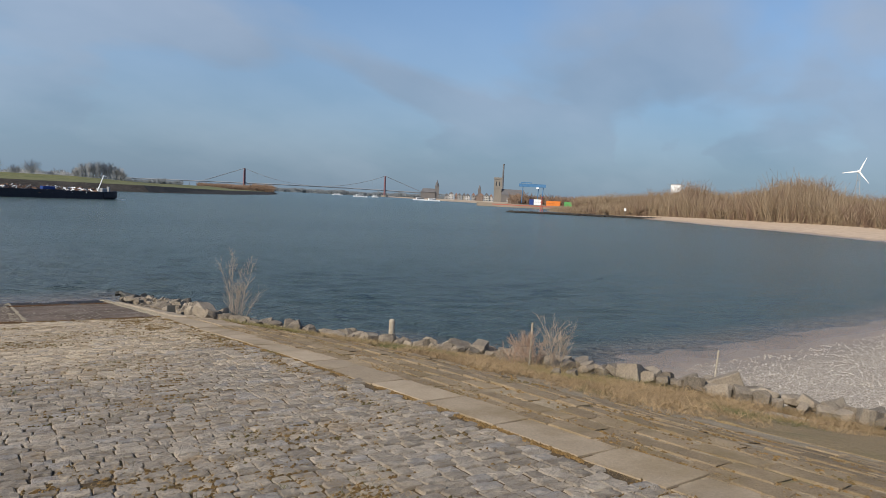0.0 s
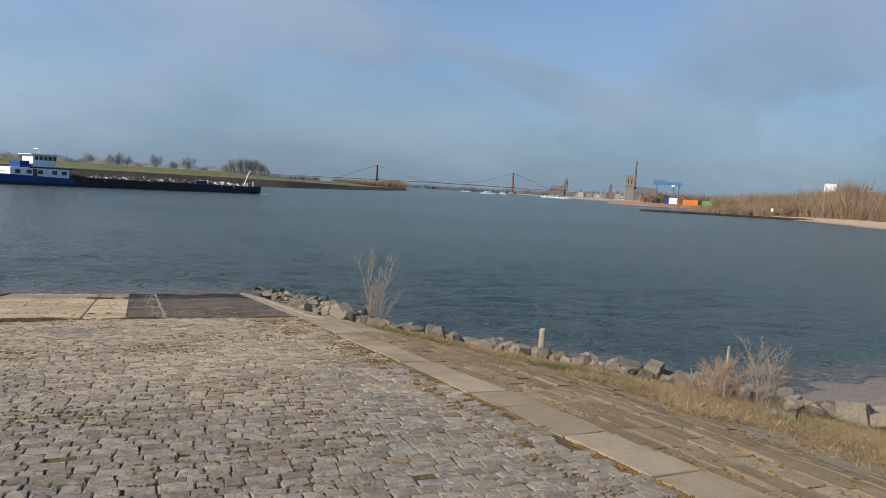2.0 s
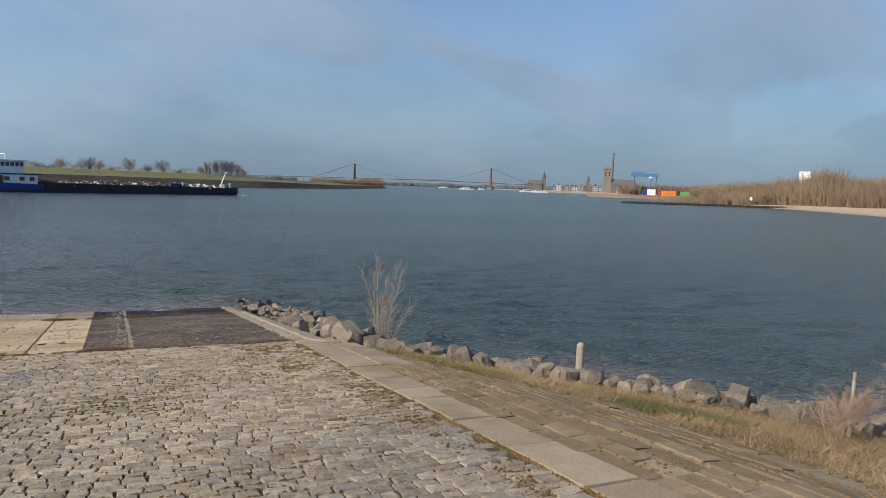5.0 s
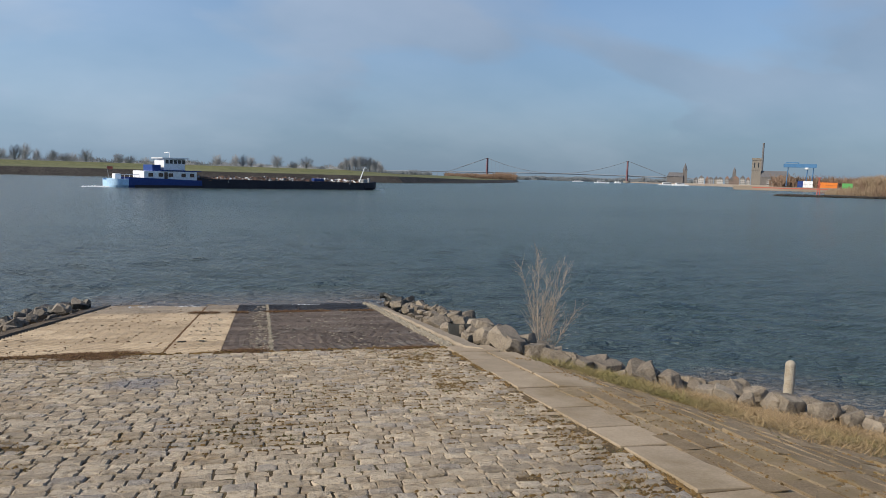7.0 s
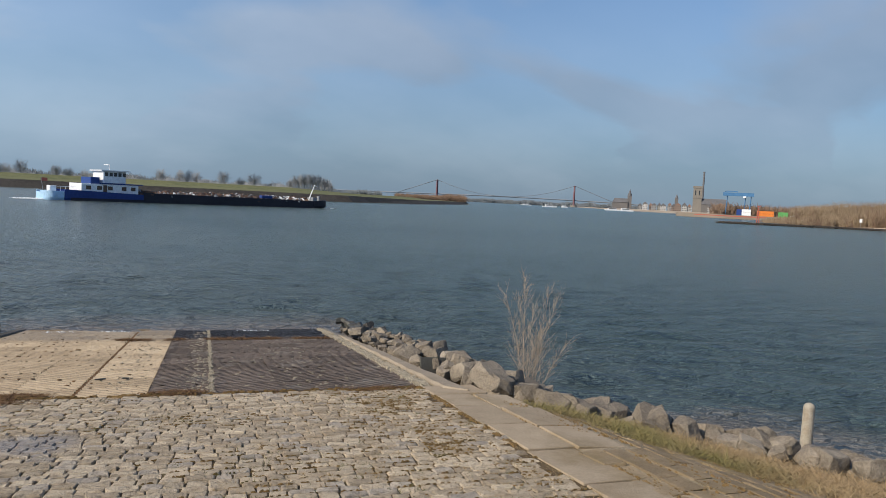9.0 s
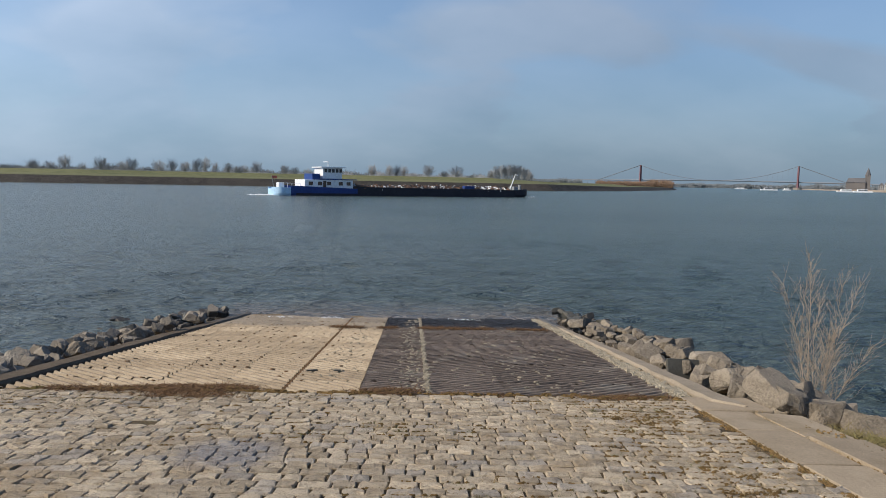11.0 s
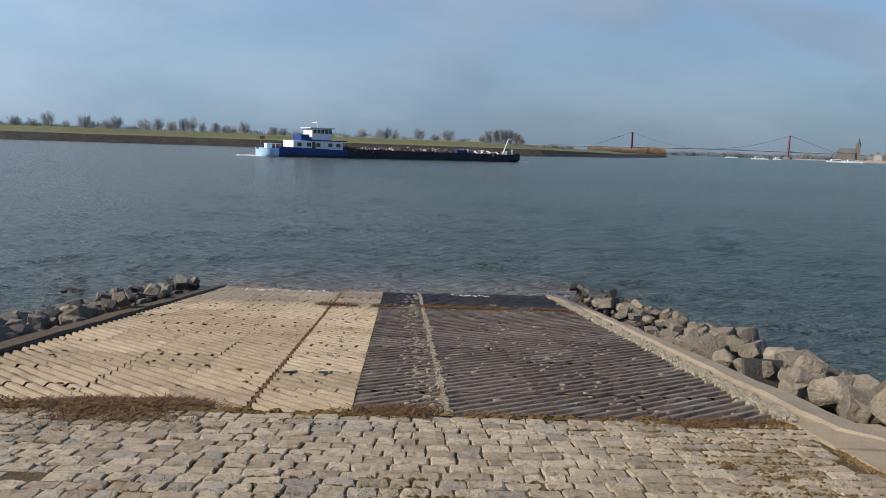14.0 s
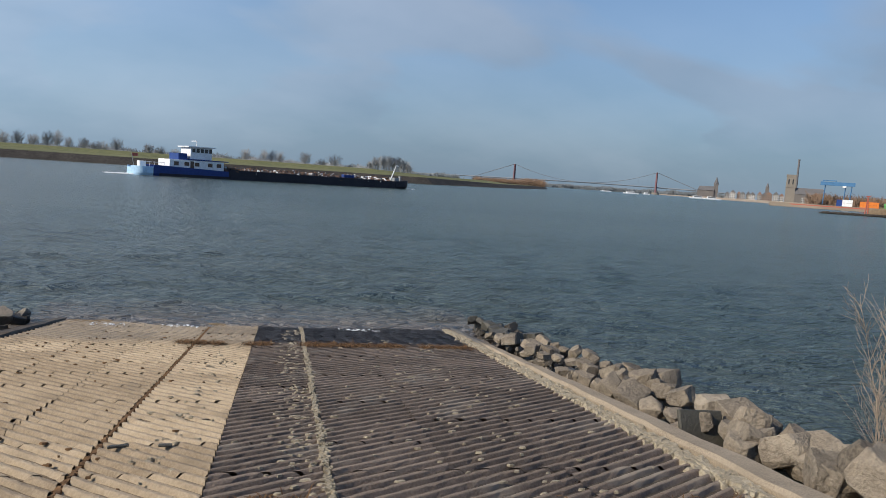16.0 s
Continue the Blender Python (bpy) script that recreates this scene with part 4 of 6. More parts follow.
for az, high, wide in ((-4.9, 12.5, 9), (-3.5, 12, 8), (-2.9, 12.5, 8), (-2.3, 12, 9), (-0.3, 13.5, 11), (1.0, 9, 8), (2.0, 13, 13), (-1.5, 7, 7), (3.2, 6, 8)):
    n += 1
    tree(az_at(az, 520 + 10 * math.sin(n), 3.4), high * 1.1, wide * 1.15, "bare haze-grey poplar beyond the far bank", "poplars beyond the far bank", n)
for i in range(15):
    n += 1
    tree(az_at(4.75 + 0.23 * i, 470 + 18 * math.sin(i * 2.4), 3.4), (9.5, 11, 12.5, 13, 13.5, 14, 14, 14.2, 14, 14, 13.5, 13, 12, 11, 9)[i], 8.5, "bare poplar in a dense clump on the far meadow", "poplar clump", n)


def thicket(name, spots, mat, label, category, stems, width):
    """Bare brush: many slender upright stems, for spots (x, y, z, height)."""
    st = Sticks()
    for x, y, z, h in spots:
        for _ in range(stems):
            a = Vector((x + random.gauss(0, h * 0.16), y + random.gauss(0, h * 0.16), z - 0.2))
            hh = h * random.uniform(0.55, 1.0)
            mid = a + Vector((random.gauss(0, 0.12), random.gauss(0, 0.12), 0.55)) * hh
            b = mid + Vector((random.gauss(0, 0.2), random.gauss(0, 0.2), 0.45)) * hh
            st.stick(a, mid, width, width * 0.75)
            st.stick(mid, b, width * 0.75, width * 0.25)
            for _ in range(3):
                c = a.lerp(mid, random.uniform(0.4, 1.0))
                st.stick(c, c + Vector((random.gauss(0, 0.2), random.gauss(0, 0.2), random.uniform(0.15, 0.4))) * hh, width * 0.55, width * 0.15)
    return tagged(new(name, st.mesh(name, mat)), label, category, kind="stuff")


spots = []
for i in range(1900):
    az = random.uniform(42.0, 72.0)
    top = float(np.interp(az, [42, 44, 46, 48, 50, 52, 53, 54, 56, 58.5, 60, 61.5, 63, 65, 72], [0.5, 0.8, 1.05, 1.35, 1.6, 1.8, 2.6, 1.75, 1.7, 2.2, 3.35, 3.0, 2.1, 1.75, 2.1]))
    near = float(np.interp(az, [42, 45, 50, 55, 60, 66, 72], [430, 385, 365, 320, 278, 240, 205]))
    far = random.random() ** 1.3
    dist = near + far * 70
    p = az_at(az, dist)
    h = max(2.0, 4.2 + dist * math.tan(radians(top)) * random.uniform(0.86, 1.06) * (0.97 + 0.22 * noise.noise((az * 1.1, dist * 0.03, 0))) - 2.2)
    if far < 0.35:
        h *= random.uniform(0.45, 0.95)
    spots.append((p.x, p.y, gz(p.x, p.y) - 0.3, h))
thicket("willow_thicket", spots[:1300], M_BRUSH, "dense bare brown willow thicket behind the beach", "thicket", 18, 0.115)
thicket("willow_thicket", spots[1300:], M_BRUSH_RED, "darker russet shrubs mixed into the bare thicket", "thicket", 18, 0.115)
spots = []
for i in range(420):
    az = random.uniform(13.3, 18.9)
    dist = random.uniform(735, 800)
    p = az_at(az, dist)
    spots.append((p.x, p.y, 2.0, random.uniform(4.5, 7.5) + (3.0 if az > 17.4 else 0) * random.random()))
thicket("russet_shrubs", spots, M_BRUSH_RED, "russet bare shrubs on the low river spit", "shrubs", 11, 0.34)
spots = []
for i in range(1500):
    az = random.uniform(-42, 12)
    p = az_at(az, random.uniform(840, 1050))
    spots.append((p.x, p.y, 3.0, random.uniform(14, 20) * (0.55 + 0.7 * abs(noise.noise((az * 0.35, 2, 0)))) * (1.0 if az < 4 else 0.75)))
thicket("far_hedges", spots, M_HAZY_WOOD, "haze-grey distant hedges and copses on the horizon", "hedge", 9, 0.5)
spots = []
for i in range(520):
    az = random.uniform(-31, 5)
    if noise.noise((az * 0.6, 8, 0)) > -0.18:
        p = az_at(az, random.uniform(590, 660))
        spots.append((p.x, p.y, 3.0, random.uniform(6.5, 10.5) * (0.75 + 0.6 * abs(noise.noise((az * 0.8, 3, 0))))))
thicket("dike_hedges", spots, M_HAZY_BARK, "haze-grey bare hedges behind the far dike", "hedge", 10, 0.28)
spots = []
for i in range(800):
    az = random.uniform(17, 33)
    p = az_at(az, random.uniform(2900, 3300))
    spots.append((p.x, p.y, 1.0, random.uniform(12, 22) * (0.8 + 0.7 * abs(noise.noise((az * 0.6, 5, 0))))))
thicket("far_woods", spots, M_HAZY_WOOD, "woods tinted blue-grey by haze along the horizon beyond the bridge", "woods", 9, 2.0)
spots = []
for i in range(380):
    az = random.uniform(38.5, 50)
    p = az_at(az, random.uniform(900, 1100))
    spots.append((p.x, p.y, 3.0, random.uniform(9, 17)))
thicket("town_trees", spots, M_BRUSH_RED, "bare trees behind the harbour", "trees", 10, 0.5)

# ---- the town ----
def house(place, w, dpt, h, roof_h, wall, roof, storeys, cols):
    ob = thing("house", "pale riverside house with gabled roof" if wall is not M_FACADES[2] else "brick riverside house with gabled roof", "house", place, "riverside houses")
    part("wall", boxes((-w / 2, -dpt / 2, -1, w / 2, dpt / 2, h)), wall, ob)
    bm = bmesh.new()
    vs = [bm.verts.new(p) for p in ((-w / 2 - 0.3, -dpt / 2 - 0.3, h), (w / 2 + 0.3, -dpt / 2 - 0.3, h), (w / 2 + 0.3, dpt / 2 + 0.3, h), (-w / 2 - 0.3, dpt / 2 + 0.3, h), (0, -dpt / 2 - 0.3, h + roof_h), (0, dpt / 2 + 0.3, h + roof_h))]
    for fc in ((0, 1, 4), (2, 3, 5), (1, 2, 5, 4), (3, 0, 4, 5), (3, 2, 1, 0)):
        bm.faces.new([vs[i] for i in fc])
    part("roof", bm, roof, ob)
    for s in range(storeys):
        for c in range(cols):
            x = -w / 2 + w * (c + 0.5) / cols
            z = 1.2 + s * h / storeys
            part("window", boxes((x - 0.7, -dpt / 2 - 0.12, z, x + 0.7, -dpt / 2 + 0.1, z + 1.7)), M_GLASS, ob)


def facing(az, dist, z):
    p = az_at(az, dist, z)
    return pose(p.x, p.y, p.z, 0, 0, -az)


random.seed(5)
az = 33.0
while az < 39.2:
    w = random.uniform(6.5, 10.5)
    dist = 1500 - (az - 33) * 45 + random.uniform(-12, 12)
    wall = random.choice(M_FACADES)
    house(facing(az, dist, 4.0), w, 12, random.uniform(8, 12), random.uniform(4, 7), wall, random.choice((M_SLATE, M_TILE)), 3, 3)
    az += math.degrees(w / dist) * random.uniform(0.98, 1.15)
wall = bmesh.new()
for i in range(24):
    a, b = 31.0 + i * 0.42, 31.0 + (i + 1) * 0.42
    da, db = [float(np.interp(t, [31, 33, 36, 39, 41.5], [1560, 1450, 1280, 1050, 760])) for t in (a, b)]
    pa, pb = az_at(a, da), az_at(b, db)
    vs = [wall.verts.new(p) for p in ((pa.x, pa.y, -1), (pb.x, pb.y, -1), (pb.x * 1.02, pb.y * 1.02, 4.2), (pa.x * 1.02, pa.y * 1.02, 4.2), (pa.x * 1.3, pa.y * 1.3, 4.3), (pb.x * 1.3, pb.y * 1.3, 4.3))]
    wall.faces.new((vs[0], vs[1], vs[2], vs[3]))
    wall.faces.new((vs[3], vs[2], vs[5], vs[4]))
tagged(part("embankment", wall, M_DISTANT), "brown stone embankment below the town", "embankment", kind="structure")

church = thing("church", "dark brick church with a slender pointed spire", "church", facing(31.62, 1640, 3.5))
part("nave", boxes((-22, -8, 0, 12, 8, 15)), M_BRICK, church, "brick nave")
bm = bmesh.new()
vs = [bm.verts.new(p) for p in ((-22, -9, 15), (12, -9, 15), (12, 9, 15), (-22, 9, 15), (-18, 0, 24), (12, 0, 24))]
for fc in ((0, 1, 5, 4), (2, 3, 4, 5), (0, 4, 3), (1, 2, 5)):
    bm.faces.new([vs[i] for i in fc])
part("roof", bm, M_SLATE, church, "slate roof")
part("bell_tower", boxes((11, -5, 0, 20, 5, 30)), M_BRICK, church, "square brick tower")
part("spire", tubes(((15.5, 0, 29), (15.5, 0, 45), 5.5, 0.3), n=8), M_SLATE, church, "pointed slate spire")

minster = thing("minster", "large brick minster with a square stone tower", "church", facing(37.25, 1270, 4.0))
part("tower", boxes((-8, -7, 0, 6, 7, 44), (-8.6, -7.6, 24, 6.6, 7.6, 25.5), (-8.6, -7.6, 41, 6.6, 7.6, 44.5)), M_STONE, minster, "pale square stone tower")
for x in (-4.2, 1.8):
    part("belfry_opening", boxes((x - 0.8, -7.3, 29, x + 0.8, -6.9, 37)), M_GLASS, minster)
part("nave", boxes((6, -10, 0, 52, 10, 14)), M_BRICK, minster, "long brick nave")
bm = bmesh.new()
vs = [bm.verts.new(p) for p in ((6, -10.5, 14), (52, -10.5, 14), (52, 10.5, 14), (6, 10.5, 14), (6, 0, 24), (46, 0, 24))]
for fc in ((0, 1, 5, 4), (2, 3, 4, 5), (0, 4, 3), (1, 2, 5)):
    bm.faces.new([vs[i] for i in fc])
part("roof", bm, M_SLATE, minster, "slate roof")
stack = thing("chimney", "tall slim dark chimney behind the minster", "chimney", facing(37.58, 1330, 4.0))
part("shaft", tubes(((0, 0, 0), (0, 0, 71), 2.0, 1.5), n=12), M_SLATE, stack)
part("rim", tubes(((0, 0, 71), (0, 0, 73), 1.8, 1.8), n=12), M_SLATE, stack)
tower2 = thing("gate_tower", "small dark tower with a domed cap in the town", "tower", facing(35.7, 1400, 4.0))
part("shaft", boxes((-3, -3, 0, 3, 3, 24)), M_BRICK, tower2)
part("cap", tubes(((0, 0, 24), (0, 0, 32), 3.2, 0.4), n=8), M_SLATE, tower2, "copper-grey cap")
block = thing("office_block", "flat white building above the treetops", "building", facing(51.4, 720, 3.0))
part("wall", boxes((-4.5, -6, 0, 5, 6, 27)), M_WHITE, block)
part("parapet", boxes((-4.8, -6.3, 27, 5.3, 6.3, 27.7)), M_GREY, block)

crane = thing("gantry_crane", "blue steel gantry crane at the harbour", "crane", facing(40.1, 900, 4.0))
part("girder", boxes((-17, -2, 21.5, 17, 2, 25.5)), M_CRANE, crane, "blue box girder")
part("trolley", boxes((5, -3, 19.5, 8.5, 3, 21.5, 0.2)), M_WHITE, crane, "white trolley cabin")
part("top_frame", boxes((-15, -1.5, 26.4, -1, 1.5, 27.4), (-15, -1, 25.5, -14.4, 1, 27), (-2, -1, 25.5, -1.4, 1, 27)), M_CRANE, crane)
for x in (-12, 8, 14):
    part("leg", tubes(((x - 1, 0, 0), (x, 0, 21.5), 0.55, 0.5), n=4), M_CRANE, crane, "blue leg")
for az, dist, w, h, mat, nm in ((40.2, 640, 4, 5.0, M_BLUE, "blue"), (40.7, 640, 7, 5.2, M_WHITE, "white"), (42.0, 600, 12, 4.2, M_ORANGE, "orange"), (43.2, 620, 7, 4.0, M_GREENP, "green"), (44.1, 640, 9, 3.6, M_WHITE, "pale")):
    c = thing("container", "stacked " + nm + " shipping containers on the quay", "container", facing(az, dist, 3.2), "containers on the quay")
    part("box", boxes((-w / 2, -1.2, 0, w / 2, 1.2, h / 2 - 0.05, 0.05), (-w / 2, -1.2, h / 2 + 0.05, w / 2, 1.2, h, 0.05)), mat, c)
    part("doors", boxes((w / 2 - 0.02, -1.1, 0.1, w / 2 + 0.06, 1.1, h / 2 - 0.1)), M_GREY, c)
quay = boxes((-62, -9, -4, 36, 14, 0))
q = part("quay", quay, M_DISTANT)
q.matrix_world = facing(41.3, 640, 3.2)
tagged(q, "low brown quay carrying the containers", "quay", kind="structure")
fence = part("red_barrier", boxes((-35, -0.2, -1.2, 14, 0.2, -0.5)), M_REDP)
fence.matrix_world = facing(40.6, 560, 3.2)
tagged(fence, "long faded red barrier on the harbour bank", "barrier")

turb = thing("wind_turbine", "white three-bladed wind turbine on a lattice tower", "wind turbine", facing(63.6, 1150, 4.0))
part("tower", tubes(*[((x * 5, y * 5, 0), (x * 1.2, y * 1.2, 69), 0.55, 0.45) for x in (-1, 1) for y in (-1, 1)], *[((-5 + 4 * k / 6, -5 + 4 * k / 6, 69 * k / 6), (5 - 4 * k / 6, -5 + 4 * k / 6, 69 * k / 6), 0.3) for k in range(7)], n=4), M_GREY, turb, "grey lattice tower")
part("nacelle", boxes((-2.2, -4.5, 68, 2.2, 4, 72, 0.5)), M_WHITE, turb)
for a in (22, 142, 262):
    bm = bmesh.new()
    vs = [bm.verts.new(p) for p in ((-0.9, -5, 0), (0.9, -5, 0), (1.25, -5, 5), (0.35, -5, 21), (-0.3, -5, 21), (-0.8, -5, 5))]
    vt = [bm.verts.new((v.co.x, -4.4, v.co.z)) for v in vs]
    bm.faces.new(vs)
    bm.faces.new(vt[::-1])
    for i in range(6):
        bm.faces.new((vs[i], vs[(i + 1) % 6], vt[(i + 1) % 6], vt[i]))
    bmesh.ops.transform(bm, matrix=Matrix.Translation((0, 0, 70)) @ Matrix.Rotation(radians(a), 4, "Y"), verts=bm.verts[:])
    part("blade", bm, M_WHITE, turb)

# Groyne with its beacon, and signs on the beach.
bea = thing("beacon", "orange-red lattice beacon on the groyne's tip", "beacon", pose(204, 219, 0.4, 0, 0, -42))
part("pole", tubes(((-0.5, 0, 0), (0, 0, 7.0), 0.22, 0.14), ((0.5, 0, 0), (0, 0, 7.0), 0.22, 0.14), n=6), M_REDP, bea)
part("cross_arm", tubes(((-0.6, 0, 4.5), (0.6, 0, 4.5), 0.14), ((-0.7, 0, 7.0), (0.7, 0, 7.0), 0.16), n=6), M_REDP, bea)
for az, dist, h in ((48.05, 345, 4.4),):
    p = az_at(az, dist)
    sg = thing("river_sign", "white board on a post at the edge of the beach", "sign", pose(p.x, p.y, gz(p.x, p.y), 0, 0, -az), "signs on the beach")
    part("post", tubes(((0, 0, -0.2), (0, 0, h), 0.09), n=6), M_GREY, sg)
    part("board", boxes((-0.5, -0.12, h - 1.3, 0.5, -0.04, h + 0.1)), M_WHITE, sg)
for az, dist, ln in ((25.9, 1250, 26), (27.1, 1500, 14), (30.9, 1150, 26), (31.9, 1120, 24), (24.0, 1900, 30)):
    p = az_at(az, dist)
    bt = thing("passenger_boat", "small white boat far up the river", "boat", pose(p.x, p.y, 0, 0, 0, -az + 20), "boats far up the river")
    part("hull", boxes((-ln / 2, -2.5, -0.5, ln / 2, 2.5, 1.8, 0.3)), M_WHITE, bt)
    part("cabin", boxes((-ln * 0.3, -2, 1.8, ln * 0.22, 2, 4.3, 0.2)), M_WHITE, bt)
    part("window_band", boxes((-ln * 0.28, -2.06, 2.6, ln * 0.2, -1.96, 3.6)), M_GLASS, bt)

# ---- rocks along the ramp ----
random.seed(31)


def rock_mesh(q):
    """A quarry stone: a block cut by random planes, with worn arrises and a slightly uneven skin."""
    bm = bmesh.new()
    bmesh.ops.create_cube(bm, size=1.0)
    sx, sy, sz = random.uniform(0.9, 1.25), random.uniform(0.75, 1.0), random.uniform(0.6, 0.85)
    bmesh.ops.transform(bm, matrix=Matrix.Diagonal((sx * 0.86, sy * 0.86, sz * 0.86, 1)), verts=bm.verts[:])
    for _ in range(13):
        d = Vector((random.gauss(0, 1), random.gauss(0, 1), random.gauss(0, 0.9))).normalized()
        far = max(v.co.dot(d) for v in bm.verts)
        cut = bmesh.ops.bisect_plane(bm, geom=bm.verts[:] + bm.edges[:] + bm.faces[:], plane_co=d * far * random.uniform(0.68, 0.88), plane_no=d, clear_outer=True)
        rim = [e for e in cut["geom_cut"] if isinstance(e, bmesh.types.BMEdge)]
        if rim:
            bmesh.ops.contextual_create(bm, geom=rim)
    bmesh.ops.remove_doubles(bm, verts=bm.verts[:], dist=0.02)
    bmesh.ops.bevel(bm, geom=bm.edges[:], offset=0.018, segments=1, affect="EDGES", profile=0.6)
    bmesh.ops.triangulate(bm, faces=bm.faces[:])
    for _ in range(2):
        bmesh.ops.subdivide_edges(bm, edges=[e for e in bm.edges if e.calc_length() > 0.17], cuts=1)
        bmesh.ops.triangulate(bm, faces=bm.faces[:])
    for v in bm.verts:
        p = v.co * 3.2 + Vector((q * 7, 0, 0))
        v.co += v.co.normalized() * (0.035 * noise.noise(p) + 0.016 * noise.noise(p * 3.1))
    bmesh.ops.recalc_face_normals(bm, faces=bm.faces[:])
    return mesh_of("rock", bm, M_ROCK)


ROCKS = [rock_mesh(q) for q in range(14)]
WET_ROCKS = []
for me in ROCKS[:4]:
    w = me.copy()
    w.materials[0] = M_WET_ROCK
    WET_ROCKS.append(w)
REST = {"v": [], "f": []}


def rest_rock(x, y, size, lift=0.0):
    """A stone of the joined rest."""
    me = random.choice(ROCKS)
    m = Matrix.LocRotScale((x, y, max(gz(x, y), -0.25) + lift + size * 0.28), Euler((random.uniform(-0.6, 0.6), random.uniform(-0.6, 0.6), random.uniform(0, 6.28))), (size, size, size * 0.9))
    n = len(REST["v"])
    REST["v"] += [m @ v.co for v in me.vertices]
    REST["f"] += [tuple(n + i for i in pl.vertices) for pl in me.polygons]


LABELS = {"big": "large angular grey-brown boulder on the bank", "mid": "angular grey-brown stone in the riprap", "small": "small broken stone in the riprap", "wet": "dark wet stone at the waterline"}


def rock(x, y, size, sink=0.14, group="riprap beside the kerb", lift=0.0):
    z = max(gz(x, y), -0.25) + lift
    wet = z < 0.24
    ob = new("rock", random.choice(WET_ROCKS if wet else ROCKS))
    flat = random.uniform(0.75, 1.0)
    ob.matrix_world = Matrix.LocRotScale((x, y, z + size * (0.5 - sink) * 0.8), Euler((random.uniform(-0.5, 0.5), random.uniform(-0.5, 0.5), random.uniform(0, 6.28))), (size, size, size * flat))
    return tagged(ob, LABELS["wet" if wet else "big" if size > 0.6 else "mid" if size > 0.33 else "small"], "rock", group)


CREST = [(3.95, 9.8), (4.3, 8), (4.6, 5), (4.85, 2.6), (5.15, 1.0), (5.75, -0.2), (6.6, -0.95), (7.5, -1.7), (8.3, -2.7), (9.0, -4.0), (9.6, -5.3), (10.5, -6.7), (11.6, -7.9), (12.2, -9.0), (12.6, -10.6), (13.0, -12.6)]


def along(line, s):
    for (ax, ay), (bx, by) in zip(line[:-1], line[1:]):
        L = math.hypot(bx - ax, by - ay)
        if s <= L:
            t = s / L
            return ax + (bx - ax) * t, ay + (by - ay) * t, (bx - ax) / L, (by - ay) / L
        s -= L
    return None


CREST_LEN = sum(math.hypot(b[0] - a[0], b[1] - a[1]) for a, b in zip(CREST[:-1], CREST[1:])) - 0.01
s = 0.2
while (c := along(CREST, s)):
    x, y, dx, dy = c
    rows = (-0.70, -0.38, -0.02, 0.36, 0.78, 1.15) if -0.6 < y < 4.2 else (-0.38, -0.02, 0.36, 0.78, 1.15) if y > -1.5 else (-0.35, 0.05, 0.45, 0.85) if y > -7 else (-0.25, 0.15, 0.5)
    for k2, off in enumerate(rows):
        size = random.uniform(0.26, 0.54) * (1.1 if k2 == 0 and y < 2.5 else 0.95)
        if y > 4:
            size *= 0.72
        elif y < -1.2:
            size *= 0.86
        ox, oy = x - dy * (off + random.gauss(0, 0.07)), y + dx * (off + random.gauss(0, 0.07))
        if ox > 4.21 - 0.054 * oy + size * 0.48 or oy < -0.7:
            (rock if k2 < 2 or (k2 == 2 and y > -7) else rest_rock)(ox, oy, size, lift=float(np.interp(off, [-0.7, -0.4, 0.0, 0.36, 0.78, 1.15], [0.0, 0.05, 0.15, 0.17, 0.10, 0.0])))
    s += random.uniform(0.29, 0.38)
# boulders that stand out
for x, y, size in ((4.62, 0.55, 0.5), (4.8, 0.08, 0.66), (5.15, -0.2, 0.6), (5.55, -0.75, 0.7), (5.45, 0.45, 0.66), (5.95, -0.85, 0.66), (4.85, 0.95, 0.55), (5.0, 2.1, 0.6), (4.62, 1.45, 0.5), (9.28, -4.83, 0.72), (9.9, -6.2, 0.85), (11.5, -8.1, 0.85), (12.6, -9.5, 1.0), (12.0, -9.9, 0.6), (8.5, -9.08, 0.22), (8.95, -9.0, 0.28), (7.9, -1.75, 0.72), (7.2, -1.3, 0.7), (6.55, -1.35, 0.66), (8.4, -3.1, 0.6)):
    rock(x, y, size, 0.22)


def rubble(name, spots, label, mat=None):
    """Loose small stones, joined."""
    v, f = [], []
    for x, y, z, r in spots:
        n = len(v)
        e = Euler((random.uniform(0, 6), random.uniform(0, 6), random.uniform(0, 6))).to_matrix()
        for p in ((1, 0, 0), (-1, 0.2, 0), (0, 0.9, 0.1), (0.1, -1, 0), (0.2, 0.1, 0.8), (0, 0, -0.8)):
            v.append(Vector((x, y, z)) + e @ (Vector(p) * r * random.uniform(0.75, 1.2)))
        for a, b, c in ((0, 2, 4), (2, 1, 4), (1, 3, 4), (3, 0, 4), (2, 0, 5), (1, 2, 5), (3, 1, 5), (0, 3, 5)):
            f.append((n + a, n + b, n + c))
    return tagged(new(name, raw(name, v, f, mat or M_ROCK_FAR)), label, "rubble", kind="stuff")


# left-hand riprap
for i in range(330):
    y = random.uniform(0.2, 9.9)
    x = -4.62 + 0.045 * y - random.uniform(0.0, 2.7)
    if i < 45:
        rock(x, y, random.uniform(0.26, 0.46), 0.1, "riprap on the rubble side")
    else:
        rest_rock(x, y, random.uniform(0.16, 0.34), random.uniform(-0.03, 0.10))
tagged(new("riprap_rest", raw("riprap_rest", REST["v"], REST["f"], M_ROCK_FAR)), "angular grey-brown riprap stones", "riprap", kind="stuff")
rubble("riprap_rubble", [(x, y, max(gz(x, y), -0.2) + 0.04, random.uniform(0.06, 0.15)) for x, y in ((random.uniform(-8.0, -4.6), random.uniform(-0.8, 10.2)) for _ in range(700))], "small grey rubble between the stones")
spots = []
